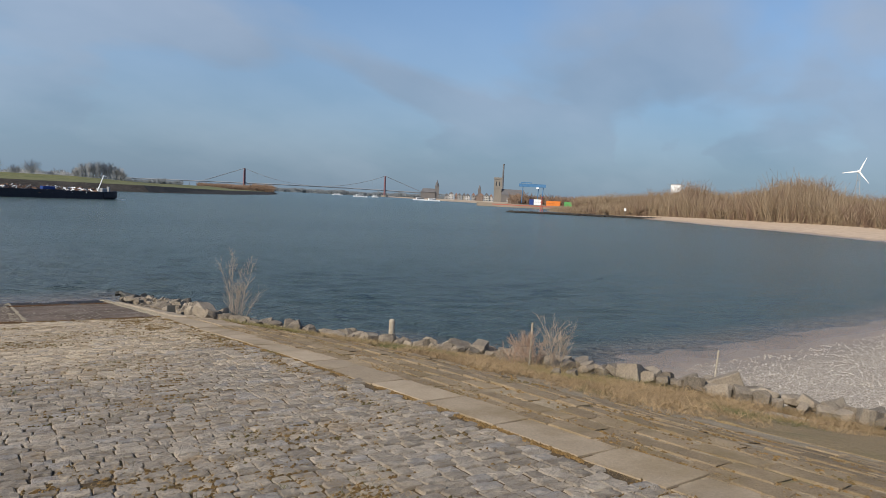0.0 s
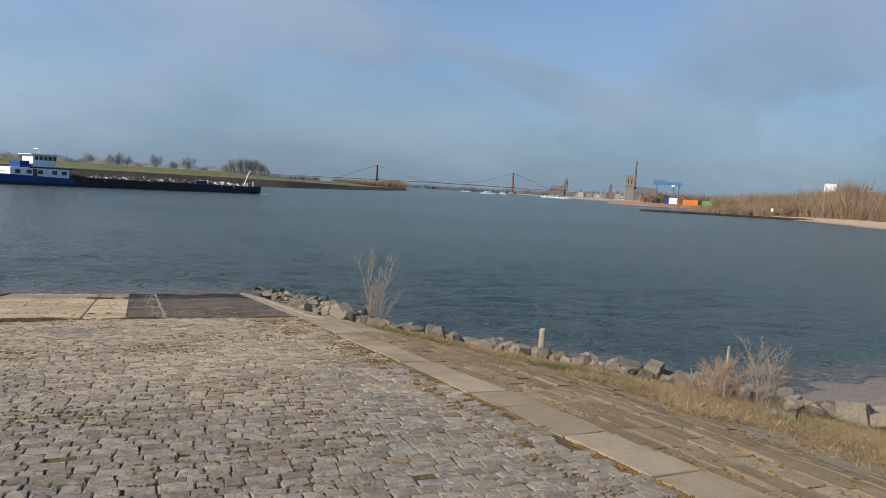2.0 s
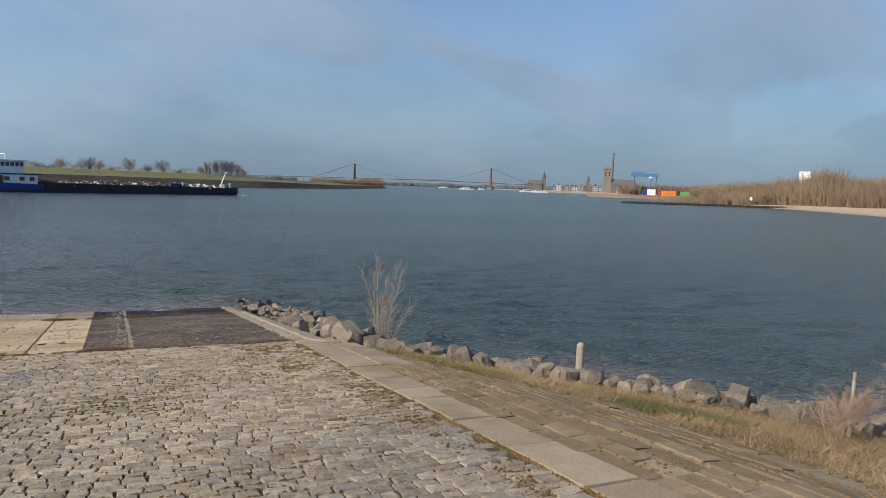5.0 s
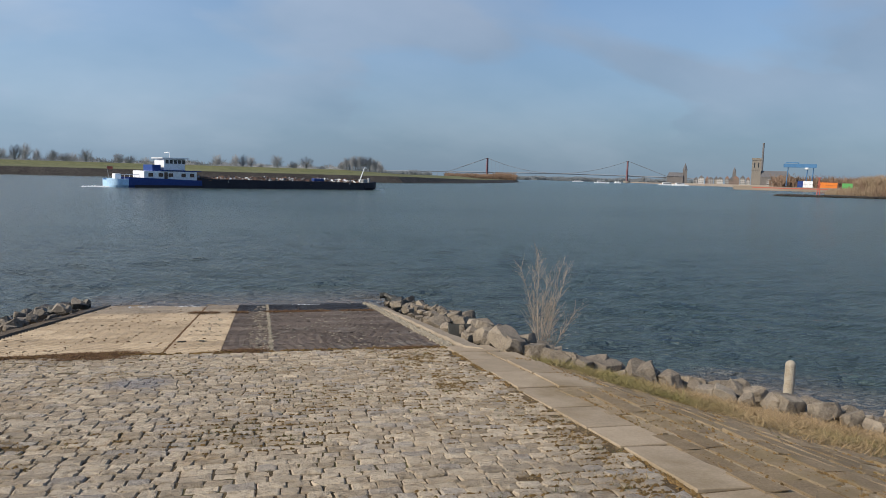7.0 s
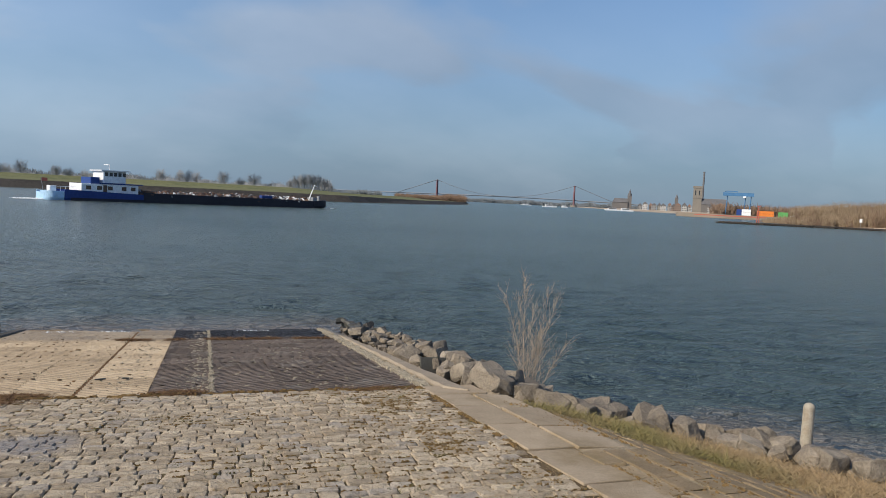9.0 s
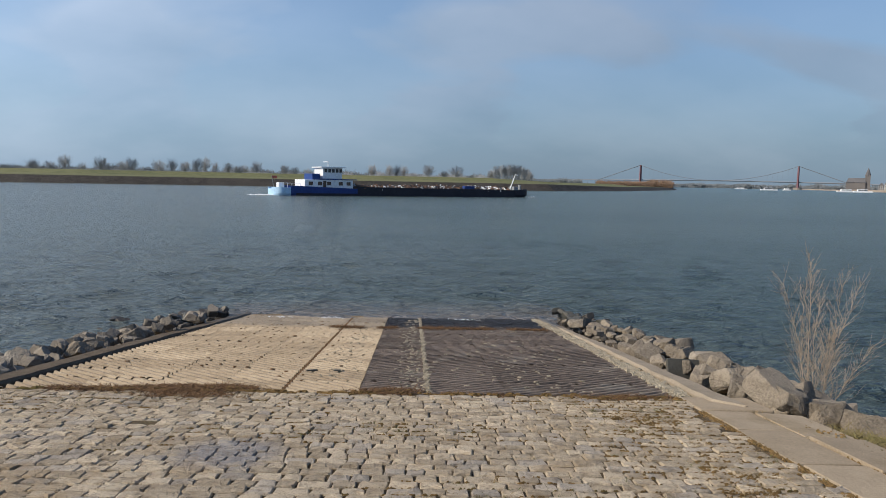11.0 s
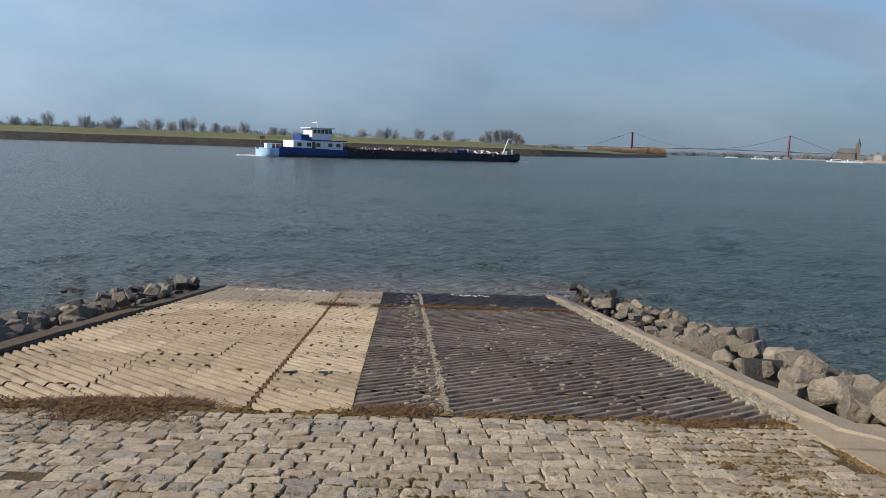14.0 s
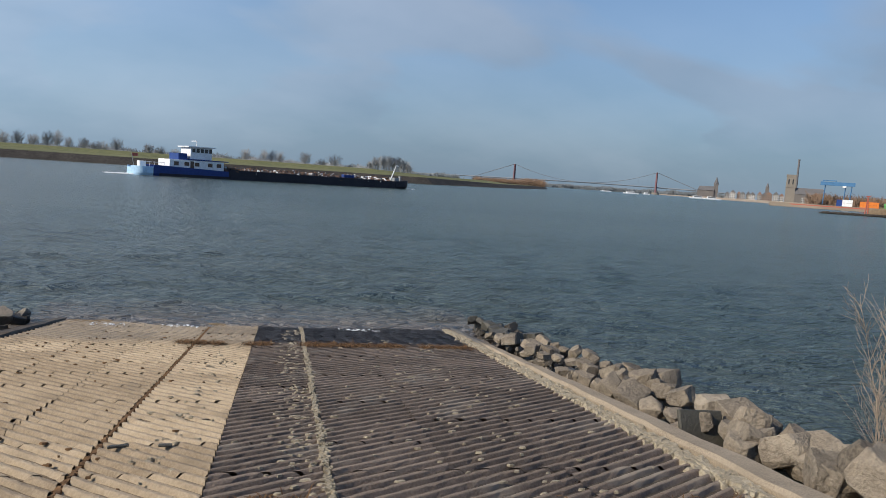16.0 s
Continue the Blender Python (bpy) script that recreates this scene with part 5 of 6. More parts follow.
for _ in range(1100):
    c = along(CREST, random.uniform(0, CREST_LEN))
    off = random.uniform(-0.35, 1.5)
    x, y = c[0] - c[3] * off, c[1] + c[2] * off
    if x > 4.35 - 0.05 * y or y < -0.2:
        spots.append((x, y, max(gz(x, y), -0.2) + 0.02, random.uniform(0.04, 0.13)))
rubble("riprap_rubble", spots, "small broken stone between the boulders")
spots = []
for _ in range(3200):
    t = random.random()
    x, y = 190 + 75 * t + random.gauss(0, 1.2), 223 - 22 * t + random.gauss(0, 1.4)
    spots.append((x, y, random.uniform(0.0, 0.55), random.uniform(0.25, 0.6)))
rubble("groyne_stones", spots, "dark stone groyne reaching into the river", M_RIPRAP)
spots = []
for _ in range(6500):
    x, y = random.uniform(11.5, 30), random.uniform(-16, -5.0)
    d = float(signed(np.array([x]), np.array([y]), SHORE)[0])
    if 1.9 < d < 8.0 and x > 12.2 - 0.2 * (y + 8):
        spots.append((x, y, gz(x, y) + 0.003, random.uniform(0.012, 0.04)))
rubble("beach_gravel", spots, "pale pebbles strewn over the sand", surface("pale_pebble", (0.18, 0.16, 0.14), (0.52, 0.48, 0.43), 20, 3, 0.8, 0.2, 0.01, "island"))
# Dark sheet put in for the shadowed opening between boulders, in wet-rock material.
dark_plate = part("flat_stone", boxes((-0.24, -0.21, -0.025, 0.24, 0.21, 0.025, 0.012)), M_WET_ROCK)
dark_plate.matrix_world = Matrix.LocRotScale((4.42, 1.98, 0.78), Euler((1.15, 0.05, 0.05)), None)
tagged(dark_plate, "dark plate in place of the shadowed opening between the boulders", "rock")

# ---- post, bushes, stakes ----
post = thing("bollard_post", "pale weathered round post with a rounded top among the rocks", "post", pose(9.62, -1.02, gz(9.62, -1.02)))
bm = tubes(((0, 0, -0.3), (0, 0, 0.80 - gz(9.62, -1.02)), 0.088, 0.085), n=20)
part("shaft", bm, M_POST, post)
bm = bmesh.new()
bmesh.ops.create_uvsphere(bm, u_segments=20, v_segments=10, radius=0.085)
bmesh.ops.transform(bm, matrix=Matrix.Translation((0, 0, 0.80 - gz(9.62, -1.02))) @ Matrix.Diagonal((1, 1, 0.95, 1)), verts=bm.verts[:])
part("cap", bm, M_POST, post, "rounded top")


def willow(place, high):
    """A young willow: a few slender leaders with many steep thin side shoots."""
    random.seed(3)
    ob = thing("bush", "leafless pale willow bush growing between boulders", "bush", place)
    tw = Sticks()
    for i in range(9):
        t = i * 0.7 + random.uniform(-0.2, 0.2)
        lean = random.uniform(0.08, 0.32) if i < 6 else random.uniform(0.3, 0.6)
        st = Sticks()
        p, d = Vector((random.gauss(0, 0.05), random.gauss(0, 0.05), -0.45)), Vector((math.cos(t) * lean, math.sin(t) * lean, 1.0)).normalized()
        ln, r = (high + 0.4) * (random.uniform(0.7, 1.0) if i < 6 else random.uniform(0.5, 0.7)), random.uniform(0.004, 0.0105)
        for q in range(9):
            n2 = p + d * ln / 9
            st.stick(p, n2, r * (1 - q * 0.095), r * (0.905 - q * 0.095))
            if q > 1:
                for _ in range(6):
                    a = random.uniform(0, 6.28)
                    out = random.uniform(0.3, 1.0)
                    tw.grow(p.lerp(n2, random.random()), d + Vector((math.cos(a) * out, math.sin(a) * out, 0.2)), random.uniform(0.12, 0.42) * (1.15 - q * 0.07), 0.0026, 1, 0.32, 1, 0.12, 0.0013)
            d = (d + Vector((random.gauss(0, 0.07), random.gauss(0, 0.07), 0.05))).normalized()
            p = n2
        o = new("stem", st.mesh("stem", M_TWIG))
        o.parent = ob
    o = new("crown", tw.mesh("crown", M_TWIG))
    o.parent = ob


def bush(place, high, wide, stems, mat, label, r=0.0065, minr=0.0016, seed=1):
    random.seed(seed)
    st, tw = Sticks(), Sticks()
    for i in range(stems):
        t = random.uniform(0, 6.28)
        lean = random.uniform(0.05, wide / high)
        base = (random.gauss(0, 0.07), random.gauss(0, 0.07), -0.05)
        tw.grow(base, (math.cos(t) * lean, math.sin(t) * lean, 1.0), high * random.uniform(0.36, 0.56), r * random.uniform(0.7, 1.2), 3, 0.42, 2, 0.13, minr)
    for i in range(4):
        t = random.uniform(0, 6.28)
        st.grow((random.gauss(0, 0.04), random.gauss(0, 0.04), -0.08), (math.cos(t) * 0.3, math.sin(t) * 0.3, 1.0), high * 0.5, r * 1.6, 0, minr=0.006)
    ob = thing("bush", label, "bush", place)
    part_obs = (new("stem", st.mesh("stem", mat)), new("crown", tw.mesh("crown", mat)))
    for o in part_obs:
        o.parent = ob


willow(pose(5.84, 1.17, 0.72), 1.85)
bush(pose(9.2, -8.3, gz(9.2, -8.3)), 1.2, 0.9, 6, M_TWIG, "leafless pale shrub in dry grass", seed=8)
bush(pose(8.8, -7.5, gz(8.8, -7.5)), 0.9, 0.85, 9, M_TWIG_RED, "low reddish leafless shrub", r=0.005, minr=0.0015, seed=9)
bush(pose(9.7, -7.1, gz(9.7, -7.1)), 0.85, 0.85, 7, M_TWIG_RED, "low reddish leafless shrub", r=0.005, minr=0.0015, seed=10)
for x, y, h, lean in ((9.35, -7.35, 0.95, 0.02), (14.2, -8.2, 0.95, 0.1)):
    stk = thing("stake", "thin pale wooden stake", "stake", pose(x, y, gz(x, y)))
    part("stick", tubes(((0, 0, -0.2), (lean, 0, h), 0.025, 0.022), n=8), M_POST, stk)

# ---- grass and litter ----
random.seed(41)


def tufts(name, spots, mat, label, category="grass", up=(0.05, 0.75), wide=(0.0014, 0.0032)):
    st = Sticks()
    for x, y, z, n, r, h in spots:
        for _ in range(n):
            a = Vector((x + random.gauss(0, r), y + random.gauss(0, r), z))
            st.blade(a, a + Vector((random.gauss(0, 0.85), random.gauss(0, 0.85), random.uniform(*up))) * h, random.uniform(*wide))
    return tagged(new(name, st.mesh(name, mat)), label, category, kind="stuff")


def mats(name, spots, mat, label, category="moss"):
    """Low ragged cushions of moss and dead grass: x, y, z, length, width, height."""
    v, f = [], []
    for x, y, z, lx, ly, h in spots:
        n = len(v)
        for i in range(7):
            t = i * 0.8976
            r = random.uniform(0.55, 1.15)
            v.append((x + math.cos(t) * lx * r, y + math.sin(t) * ly * r, z - 0.006 + SL * math.sin(t) * ly * r))
        for i in range(4):
            t = i * 1.5708 + 0.4
            r = random.uniform(0.2, 0.6)
            v.append((x + math.cos(t) * lx * r, y + math.sin(t) * ly * r, z + h * random.uniform(0.5, 1.1)))
        f += [(n + 7, n + 8, n + 9, n + 10), (n, n + 1, n + 8, n + 7), (n + 1, n + 2, n + 8), (n + 2, n + 3, n + 9, n + 8), (n + 3, n + 4, n + 9), (n + 4, n + 5, n + 10, n + 9), (n + 5, n + 6, n + 7, n + 10), (n + 6, n, n + 7)]
    return tagged(new(name, raw(name, v, f, mat)), label, category, kind="stuff")


bank, green = [], []
for _ in range(12000):
    c = along(CREST, random.uniform(11.2, CREST_LEN))
    x1, y1 = c[0], c[1]
    x0 = float(np.interp(y1, [-20, -6, -1, 0.5], [6.9, 6.0, 4.7, 4.7]))
    t = random.random() ** 0.85
    x, y = x0 + (x1 + 0.25 - x0) * t, y1 + random.gauss(0, 0.35)
    if noise.noise((x * 0.9, y * 0.9, 3)) > -0.28:
        (green if noise.noise((x * 0.5, y * 0.5, 9)) > 0.27 and y < -5 else bank).append((x, y, gz(x, y) - 0.01, 18, 0.11, random.uniform(0.07, 0.19) * (1.5 if t > 0.75 else 0.8)))
tufts("dry_grass", bank, M_BANK, "dry straw-coloured grass on the bank", "grass", (0.05, 0.75), (0.002, 0.0055))
tufts("green_grass", green, M_GREEN, "patches of short green grass below the rocks")
spots = []
for cx, cy, rr, nn in ((9.6, -1.3, 0.45, 40), (9.2, -1.6, 0.5, 40), (9.2, -8.2, 0.5, 90), (8.6, -7.6, 0.6, 80), (10.3, -7.3, 0.5, 60), (8.5, -2.6, 0.5, 40), (12.0, -9.6, 0.6, 60), (12.9, -11.2, 0.5, 50)):
    for _ in range(nn):
        x, y = cx + random.gauss(0, rr * 0.6), cy + random.gauss(0, rr * 0.6)
        spots.append((x, y, max(gz(x, y), 0.02) - 0.01, 9, 0.06, random.uniform(0.15, 0.34)))
tufts("tall_dry_grass", spots, M_STRAW, "taller pale dry grass round the rocks and post")
spots = []
for _ in range(420):          # brown wrack at the head of the ramp
    x = random.uniform(-4.1, 3.6)
    if noise.noise((x * 1.2, 0, 4)) + random.gauss(0, 0.15) > 0.08:
        y = random.gauss(0.03, 0.05)
        spots.append((x, y, rz(y) - 0.01, 10, 0.04, random.uniform(0.02, 0.06)))
for cx, cy, rx, ry, nn in ((-2.1, 0.12, 0.45, 0.07, 330), (-1.55, 0.2, 0.3, 0.05, 160), (-2.9, 0.05, 0.5, 0.06, 150), (0.35, 0.08, 0.25, 0.06, 170), (-1.9, -0.15, 0.5, 0.12, 160), (2.9, -0.05, 0.4, 0.06, 60)):
    for _ in range(nn):
        x, y = random.gauss(cx, rx * 0.6), random.gauss(cy, ry)
        spots.append((x, y, rz(y), 12, 0.035, random.uniform(0.03, 0.085)))
for _ in range(760):          # a second line just above the water
    x = random.uniform(-2.2, 3.3)
    if noise.noise((x * 1.5, 7, 4)) + 0.12 * x > -0.12:
        y = random.gauss(7.05 + 0.1 * noise.noise((x, 2, 2)), 0.07)
        spots.append((x, y, rz(y) + 0.004, 9, 0.05, random.uniform(0.04, 0.10)))
tufts("wrack", spots, M_WRACK, "brown dried river wrack in rough lines", "wrack", (0.0, 0.4), (0.003, 0.008))
for x, y, w in ((-0.75, 1.4, 0.075), (-0.42, 1.42, 0.05)):
    lt = part("litter", boxes((-w, -0.02, 0, w, 0.02, 0.02, 0.008)), M_WET_ROCK)
    lt.matrix_world = pose(x, y, rz(y) + 0.005, -6, 0, random.uniform(-30, 30))
    tagged(lt, "small dark scrap of litter lying on the ribs", "litter")

# ---- slab strips and setts ----
def strip_x(y):
    """Middle line of the slab strip, which swings out at the upper end."""
    return float(np.interp(y, [-21, -14.5, -12.0, -8.0, -0.4], [4.62, 4.27, 4.17, 3.95, 3.90]))


slabs = tagged(new("slab_strip"), "strip of worn concrete slabs beside the cobbles", "paving", kind="structure")
random.seed(51)


def piece(sx, sy, high, inset=0.012, mat=None, name="slab"):
    """A stone of unit footprint made at size, with a softened, uneven top."""
    j = lambda k: random.uniform(-k, k)
    v = []
    for z, g in ((-high, 0.0), (-inset, 0.0), (0.0, inset * 0.55)):
        for a, b in ((-1, -1), (1, -1), (1, 1), (-1, 1)):
            v.append((a * (sx / 2 - g) + j(sx * 0.05), b * (sy / 2 - g) + j(sy * 0.06), z + (j(0.007) if z == 0 else 0)))
    f = [(8, 9, 10, 11)]
    for r in (0, 4):
        f += [(r + i, r + (i + 1) % 4, r + 4 + (i + 1) % 4, r + 4 + i) for i in range(4)]
    return v, f


def slope_at(y):
    return math.atan((np.interp(y + 0.2, PROF_Y, PROF_Z) - np.interp(y - 0.2, PROF_Y, PROF_Z)) / 0.4)


def slab_mesh(sx, sy):
    bm = boxes((-sx / 2, -sy / 2, -0.12, sx / 2, sy / 2, 0, 0.007))
    return mesh_of("slab", bm, M_SLAB)


SLABS = [slab_mesh(0.50, L) for L in (0.62, 0.78, 0.92, 1.05)]
y = -0.65
while y > -21:
    q = random.randrange(4)
    L = (0.62, 0.78, 0.92, 1.05)[q]
    yc = y - L / 2
    ob = new("slab", SLABS[q])
    ob.parent = slabs
    ob.matrix_world = Matrix.LocRotScale((strip_x(yc) + random.gauss(0, 0.012), yc, float(np.interp(yc, PROF_Y, PROF_Z)) + random.uniform(-0.005, 0.005)),
                                         Euler((slope_at(yc) + random.gauss(0, 0.006), random.gauss(0.01, 0.01), random.gauss(-math.atan((strip_x(yc + 0.5) - strip_x(yc - 0.5)) / 1.0), 0.012))), None)
    y -= L + random.uniform(0.012, 0.035)
apron = part("apron", boxes((3.64, -0.62, -0.1, 4.42, 0.03, 0.0, 0.02)), M_SLAB, slabs, "smooth concrete apron at the kerb's end")
apron.matrix_world = Matrix.LocRotScale((0, 0, 1.055), Euler((-0.108, 0, 0)), None)
for yc, L in ((-1.15, 0.95), (-2.2, 1.0), (-3.2, 0.9)):
    ob = new("slab", slab_mesh(0.5, L))
    ob.parent = slabs
    ob.matrix_world = Matrix.LocRotScale((4.43, yc, gz(4.43, yc) + 0.005), Euler((slope_at(yc), 0.06, random.gauss(0, 0.015))), None)
y = -0.2
for i in range(9):
    ob = new("slab", SLABS[1])
    ob.parent = slabs
    yc = y - 0.39
    ob.matrix_world = Matrix.LocRotScale((-4.62, yc, float(np.interp(yc, PROF_Y, PROF_Z)) + 0.01), Euler((slope_at(yc), 0, 0)), None)
    y -= 0.81

sett_v, sett_f, row_gaps = [], [], []
x = 0.29
while x < 3.6:
    w = random.uniform(0.20, 0.25)
    y = -0.9 if x > 0.8 else -3.75
    while y > -19.5:
        L = random.uniform(0.30, 0.62)
        yc = y - L / 2
        xc = strip_x(yc) + x + 0.02 * noise.noise((x * 2, yc * 0.5, 4))
        lim = float(np.interp(yc, [-20, -15, -13, -11.5, -9, -6.4, -5.5, -4, -2, -0.8], [7.6, 7.2, 6.5, 6.0, 6.2, 6.6, 6.0, 5.5, 5.1, 4.8]))
        if xc < lim + random.gauss(0, 0.1):
            row_gaps.append((xc - w / 2, yc, L))
            if random.random() < 0.97:
                v, f = piece(w - 0.05, L - 0.018, 0.08, 0.010)
                n0 = len(sett_v)
                z = gz(xc, yc) + random.gauss(0, 0.004) + 0.001
                ct, cr = slope_at(yc), (gz(xc + 0.1, yc) - gz(xc - 0.1, yc)) / 0.2 + random.gauss(0, 0.02)
                sett_v += [(xc + a, yc + b, z + c + b * math.tan(ct) + a * cr) for a, b, c in v]
                sett_f += [tuple(n0 + i for i in fc) for fc in f]
        y -= L
    x += w
setts = tagged(new("sett_paving", raw("sett_paving", sett_v, sett_f, M_SETT)), "brown stone setts half buried in soil", "paving", kind="stuff")


def bed(name, x0, x1, y0, y1, drop, mat, label):
    """Soil in the joints, gently uneven."""
    nx, ny = int((x1 - x0) / 0.11) + 1, int((y1 - y0) / 0.11) + 1
    v, f = [], []
    for j in range(ny + 1):
        yy = y0 + (y1 - y0) * j / ny
        for i in range(nx + 1):
            xx = x0 + (x1 - x0) * i / nx
            base = gz(xx, yy)
            v.append((xx, yy, base - drop + 0.005 * noise.noise((xx * 1.1, yy * 1.1, 2)) + 0.0025 * noise.noise((xx * 7, yy * 7, 5))))
    for j in range(ny):
        for i in range(nx):
            a = j * (nx + 1) + i
            f.append((a, a + 1, a + nx + 2, a + nx + 1))
    return tagged(new(name, raw(name, v, f, mat)), label, "soil", kind="structure")


bed("joint_soil", -12.0, 4.16, -21.0, 0.06, 0.015, M_SOIL, "brown soil and moss in the paving joints")
bed("sandy_soil", 4.161, 7.9, -21.0, -0.3, 0.012, M_PALE_SOIL, "pale sandy soil between the setts")

# ---- cobbles ----
cobbles = tagged(new("cobble_paving"), "weathered grey-tan cobblestone slope with grassy joints", "paving", kind="structure")
random.seed(61)
VARIANTS = []


def cobble(sx, sy):
    """A worn stone: rounded plan of ten sides, softened shoulder and an uneven, slightly domed top."""
    plan = []
    for a, b in ((-1, -0.78), (-0.87, -1), (0.0, -1.0), (0.87, -1), (1, -0.78), (1, 0.78), (0.87, 1), (0.0, 1.0), (-0.87, 1), (-1, 0.78)):
        plan.append((a * sx / 2 + random.gauss(0, 0.005), b * sy / 2 + random.gauss(0, 0.0045)))
    v = [(a, b, -0.07) for a, b in plan] + [(a, b, -0.012 + random.gauss(0, 0.002)) for a, b in plan]
    v += [(a * 0.92, b * 0.90, random.gauss(-0.001, 0.0034)) for a, b in plan] + [(random.gauss(0, 0.02), random.gauss(0, 0.01), random.uniform(0.0, 0.007))]
    f = [(r + i, r + (i + 1) % 10, r + 10 + (i + 1) % 10, r + 10 + i) for r in (0, 10) for i in range(10)]
    return v, f + [(20 + i, 20 + (i + 1) % 10, 30) for i in range(10)]


for L in (0.135, 0.16, 0.18, 0.205, 0.235):
    for _ in range(4):
        v, f = cobble(L - 0.009, 0.1235)
        VARIANTS.append((L, v, f, raw("cobble", v, f, M_COBBLE_ONE)))
cv, cf = [], []
y = -0.03
tuft_spots, wrack_spots, moss_spots = [], [], []
rows = 0
while y > -19.0:
    rows += 1
    pitch = random.uniform(0.124, 0.142)
    x = -4.32 + random.uniform(0, 0.12) if y > -9 else -3.0
    phase = random.uniform(0, 9)
    while x < strip_x(y) - 0.30:
        L, v, f, me = random.choice(VARIANTS)
        xc = x + L / 2
        yc = y - pitch / 2 + 0.016 * noise.noise((xc * 0.8, rows * 0.31, 1)) + 0.03 * noise.noise((xc * 0.25, y * 0.25, 6))
        base = float(np.interp(yc, PROF_Y, PROF_Z))
        z = base + random.gauss(0, 0.0035) + 0.006 * noise.noise((xc * 0.6, yc * 0.6, 8))
        tx, ty, tz = slope_at(yc) + random.gauss(0, 0.016), random.gauss(0, 0.016), random.gauss(0, 0.02)
        sy = pitch / 0.132
        if xc > strip_x(yc) - 0.25 - L * 0.35:
            break
        if random.random() < 0.002:
            tuft_spots.append((xc, yc, base - 0.02, 14, 0.03, random.uniform(0.03, 0.07)))
        elif -0.95 < xc < 1.45 and y > -2.35:
            ob = new("cobble", me)
            ob.parent = cobbles
            ob.matrix_world = Matrix.LocRotScale((xc, yc, z), Euler((tx, ty, tz)), (1, sy, 1))
        else:
            m = Matrix.LocRotScale((xc, yc, z), Euler((tx, ty, tz)), (1, sy, 1))
            n0 = len(cv)
            cv += [m @ Vector(p) for p in v]
            cf += [tuple(n0 + i for i in fc) for fc in f]
        grassy = noise.noise((xc * 0.45, yc * 0.9, 12)) + (0.35 if xc > 2.2 and yc > -6 else 0) + 0.22 * (yc > -0.6)
        if grassy > 0.02 and random.random() < 0.25 + grassy:
            for _ in range(5):
                moss_spots.append((xc + random.uniform(-0.09, 0.09), y + random.gauss(0, 0.006), base - 0.008, random.uniform(0.01, 0.03), random.uniform(0.004, 0.010), random.uniform(0.004, 0.012)))
        if grassy > 0.2 and random.random() < 0.8:
            (tuft_spots if random.random() < 0.55 else wrack_spots).append((xc, y, base - 0.014, 20, 0.035, random.uniform(0.02, 0.045)))
        x += L
    y -= pitch
rest = new("cobbles", raw("cobbles", cv, cf, M_COBBLE))
rest.parent = cobbles
tagged(rest, "weathered grey-tan cobblestones", kind="stuff")
for cx, cy, rx, ry, nn in ((-3.2, -4.9, 0.5, 0.15, 40), (-2.9, -5.9, 0.5, 0.12, 60), (-2.0, -5.6, 0.5, 0.07, 50), (-1.4, -5.65, 0.4, 0.06, 40), (3.0, -3.0, 0.3, 0.7, 70), (2.9, -1.2, 0.4, 0.5, 60), (3.4, -6, 0.1, 2.5, 90), (3.4, -11, 0.12, 3, 90), (1.4, -13.2, 0.9, 0.5, 70), (2.4, -12.6, 0.8, 0.4, 50), (1.0, -14.4, 0.6, 0.3, 50), (2.2, -14.2, 0.3, 0.2, 40)):
    for _ in range(nn):
        x, y = random.gauss(cx, rx * 0.6), random.gauss(cy, ry * 0.6)
        if x < 3.6:
            for _ in range(4):
                moss_spots.append((x + random.gauss(0, 0.06), y + random.gauss(0, 0.02), float(np.interp(y, PROF_Y, PROF_Z)), random.uniform(0.01, 0.035), random.uniform(0.006, 0.014), random.uniform(0.004, 0.014)))
            tuft_spots.append((x, y, float(np.interp(y, PROF_Y, PROF_Z)) - 0.015, 14, 0.05, random.uniform(0.03, 0.07)))
tufts("joint_grass", tuft_spots, M_STRAW, "dry straw-coloured grass in the cobble joints", "grass", (0.05, 0.7), (0.0018, 0.004))
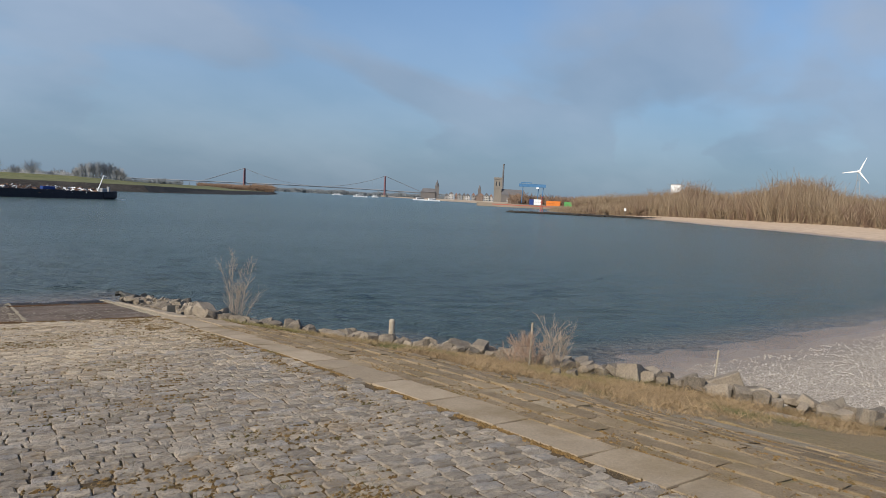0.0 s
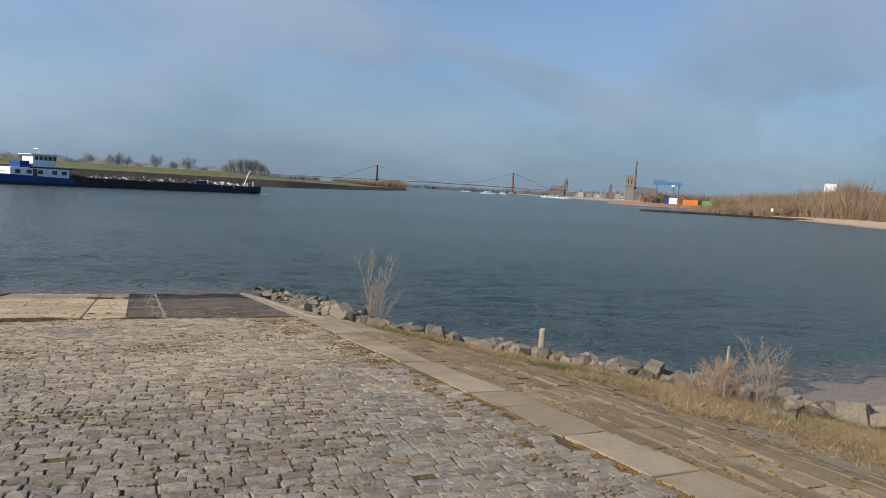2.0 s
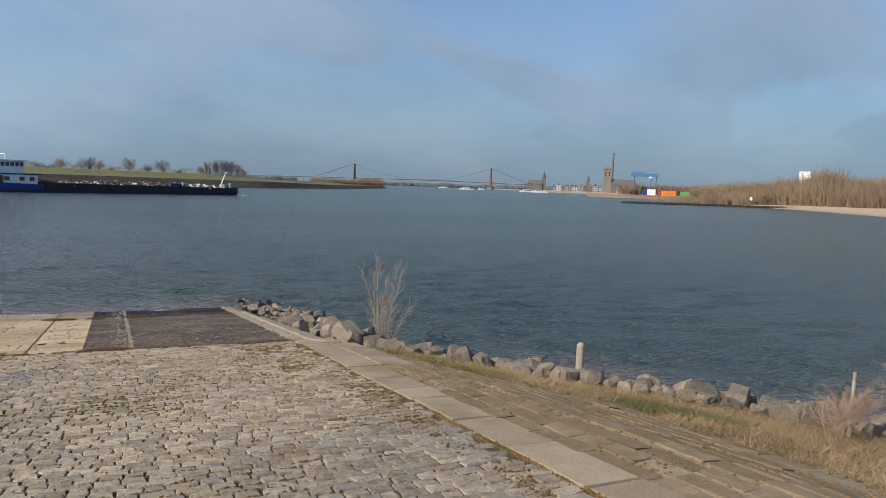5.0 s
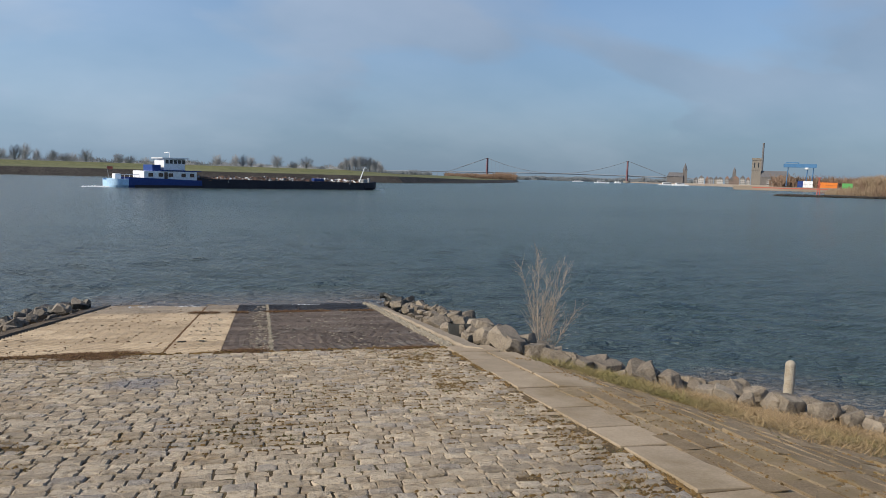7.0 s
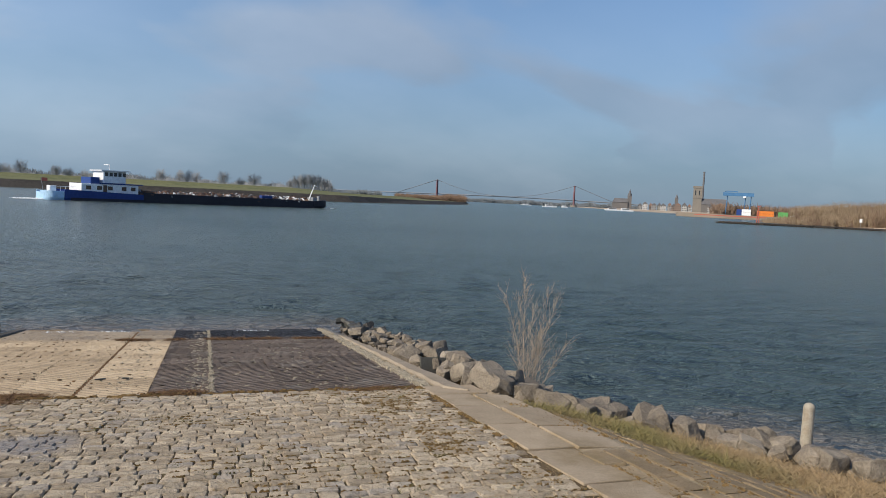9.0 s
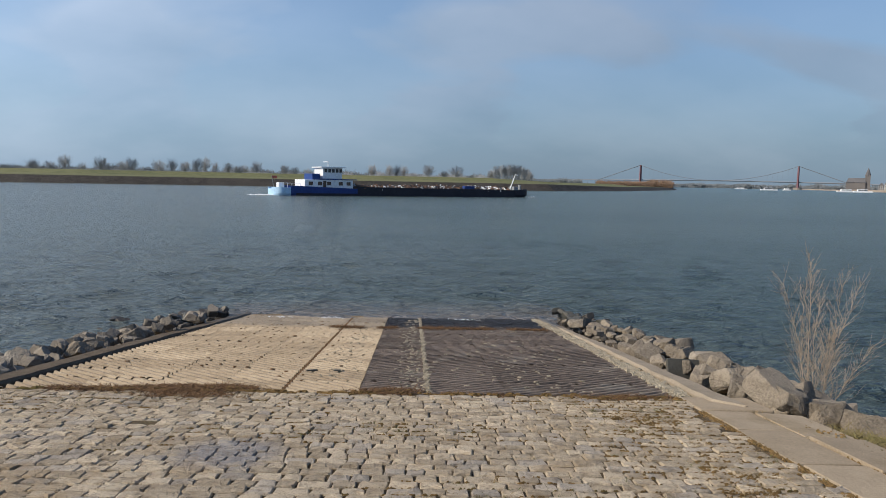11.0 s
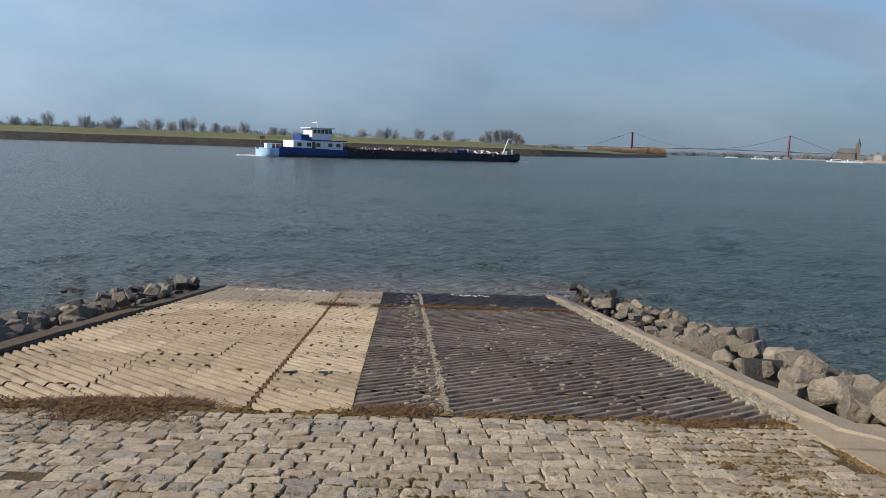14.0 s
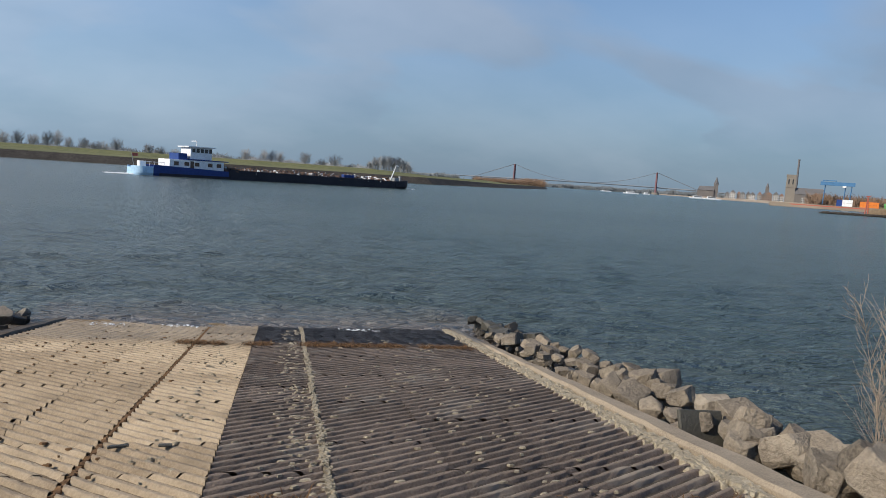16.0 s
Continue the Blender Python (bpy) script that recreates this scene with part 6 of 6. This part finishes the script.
for cx, cy, rx, ry, nn in ((-2.1, 0.1, 0.45, 0.07, 70), (-1.6, 0.18, 0.25, 0.05, 40), (-2.9, 0.02, 0.5, 0.05, 40), (0.35, 0.06, 0.2, 0.05, 40), (0, 0.0, 3.4, 0.05, 160), (2.9, -0.1, 0.5, 0.06, 50)):
    for _ in range(nn):
        x, y = random.gauss(cx, rx * 0.6), random.gauss(cy, ry * 0.6)
        if -4.05 < x < 3.6:
            moss_spots.append((x, y, rz(y), random.uniform(0.03, 0.10), random.uniform(0.012, 0.03), random.uniform(0.008, 0.03)))
mats("joint_moss_cushions", moss_spots, M_MOSS, "brown-green moss and dead grass along the cobble joints")
moss_spots = []
for _ in range(8000):
    y = random.uniform(-16, -0.7)
    side = random.random()
    x = strip_x(y) + (random.gauss(-0.285, 0.02) if side < 0.3 else random.gauss(0.27, 0.015) if side < 0.4 else random.uniform(0.3, 2.4))
    if noise.noise((x * 1.8, y * 0.7, 21)) > -0.12:
        z = gz(x, y) if x > 4 else float(np.interp(y, PROF_Y, PROF_Z))
        moss_spots.append((x, y, z - 0.004, random.uniform(0.006, 0.02), random.uniform(0.01, 0.04), random.uniform(0.004, 0.012)))
mats("strip_moss", moss_spots, M_MOSS, "brown moss and dead grass over the setts and slab edges")
tufts("joint_moss", wrack_spots, M_GREEN, "green-brown moss in the cobble joints")
strip = []
for _ in range(1300):
    y = random.uniform(-17, -0.5)
    x = strip_x(y) + random.choice((-0.285, 0.27)) + random.gauss(0, 0.025)
    strip.append((x, y, float(np.interp(y, PROF_Y, PROF_Z)) - 0.02, 7, 0.03, random.uniform(0.02, 0.05)))
for gx0, gy0, L in row_gaps:
    for _ in range(4):
        x, y = gx0 + random.gauss(0, 0.012), gy0 + random.uniform(-0.5, 0.5) * L
        if noise.noise((x * 0.9, y * 0.6, 15)) > -0.35:
            strip.append((x, y, gz(x, y) - 0.012, 9, 0.022, random.uniform(0.02, 0.045)))
tufts("strip_grass", strip, M_STRAW, "dry grass growing along the slabs and setts")
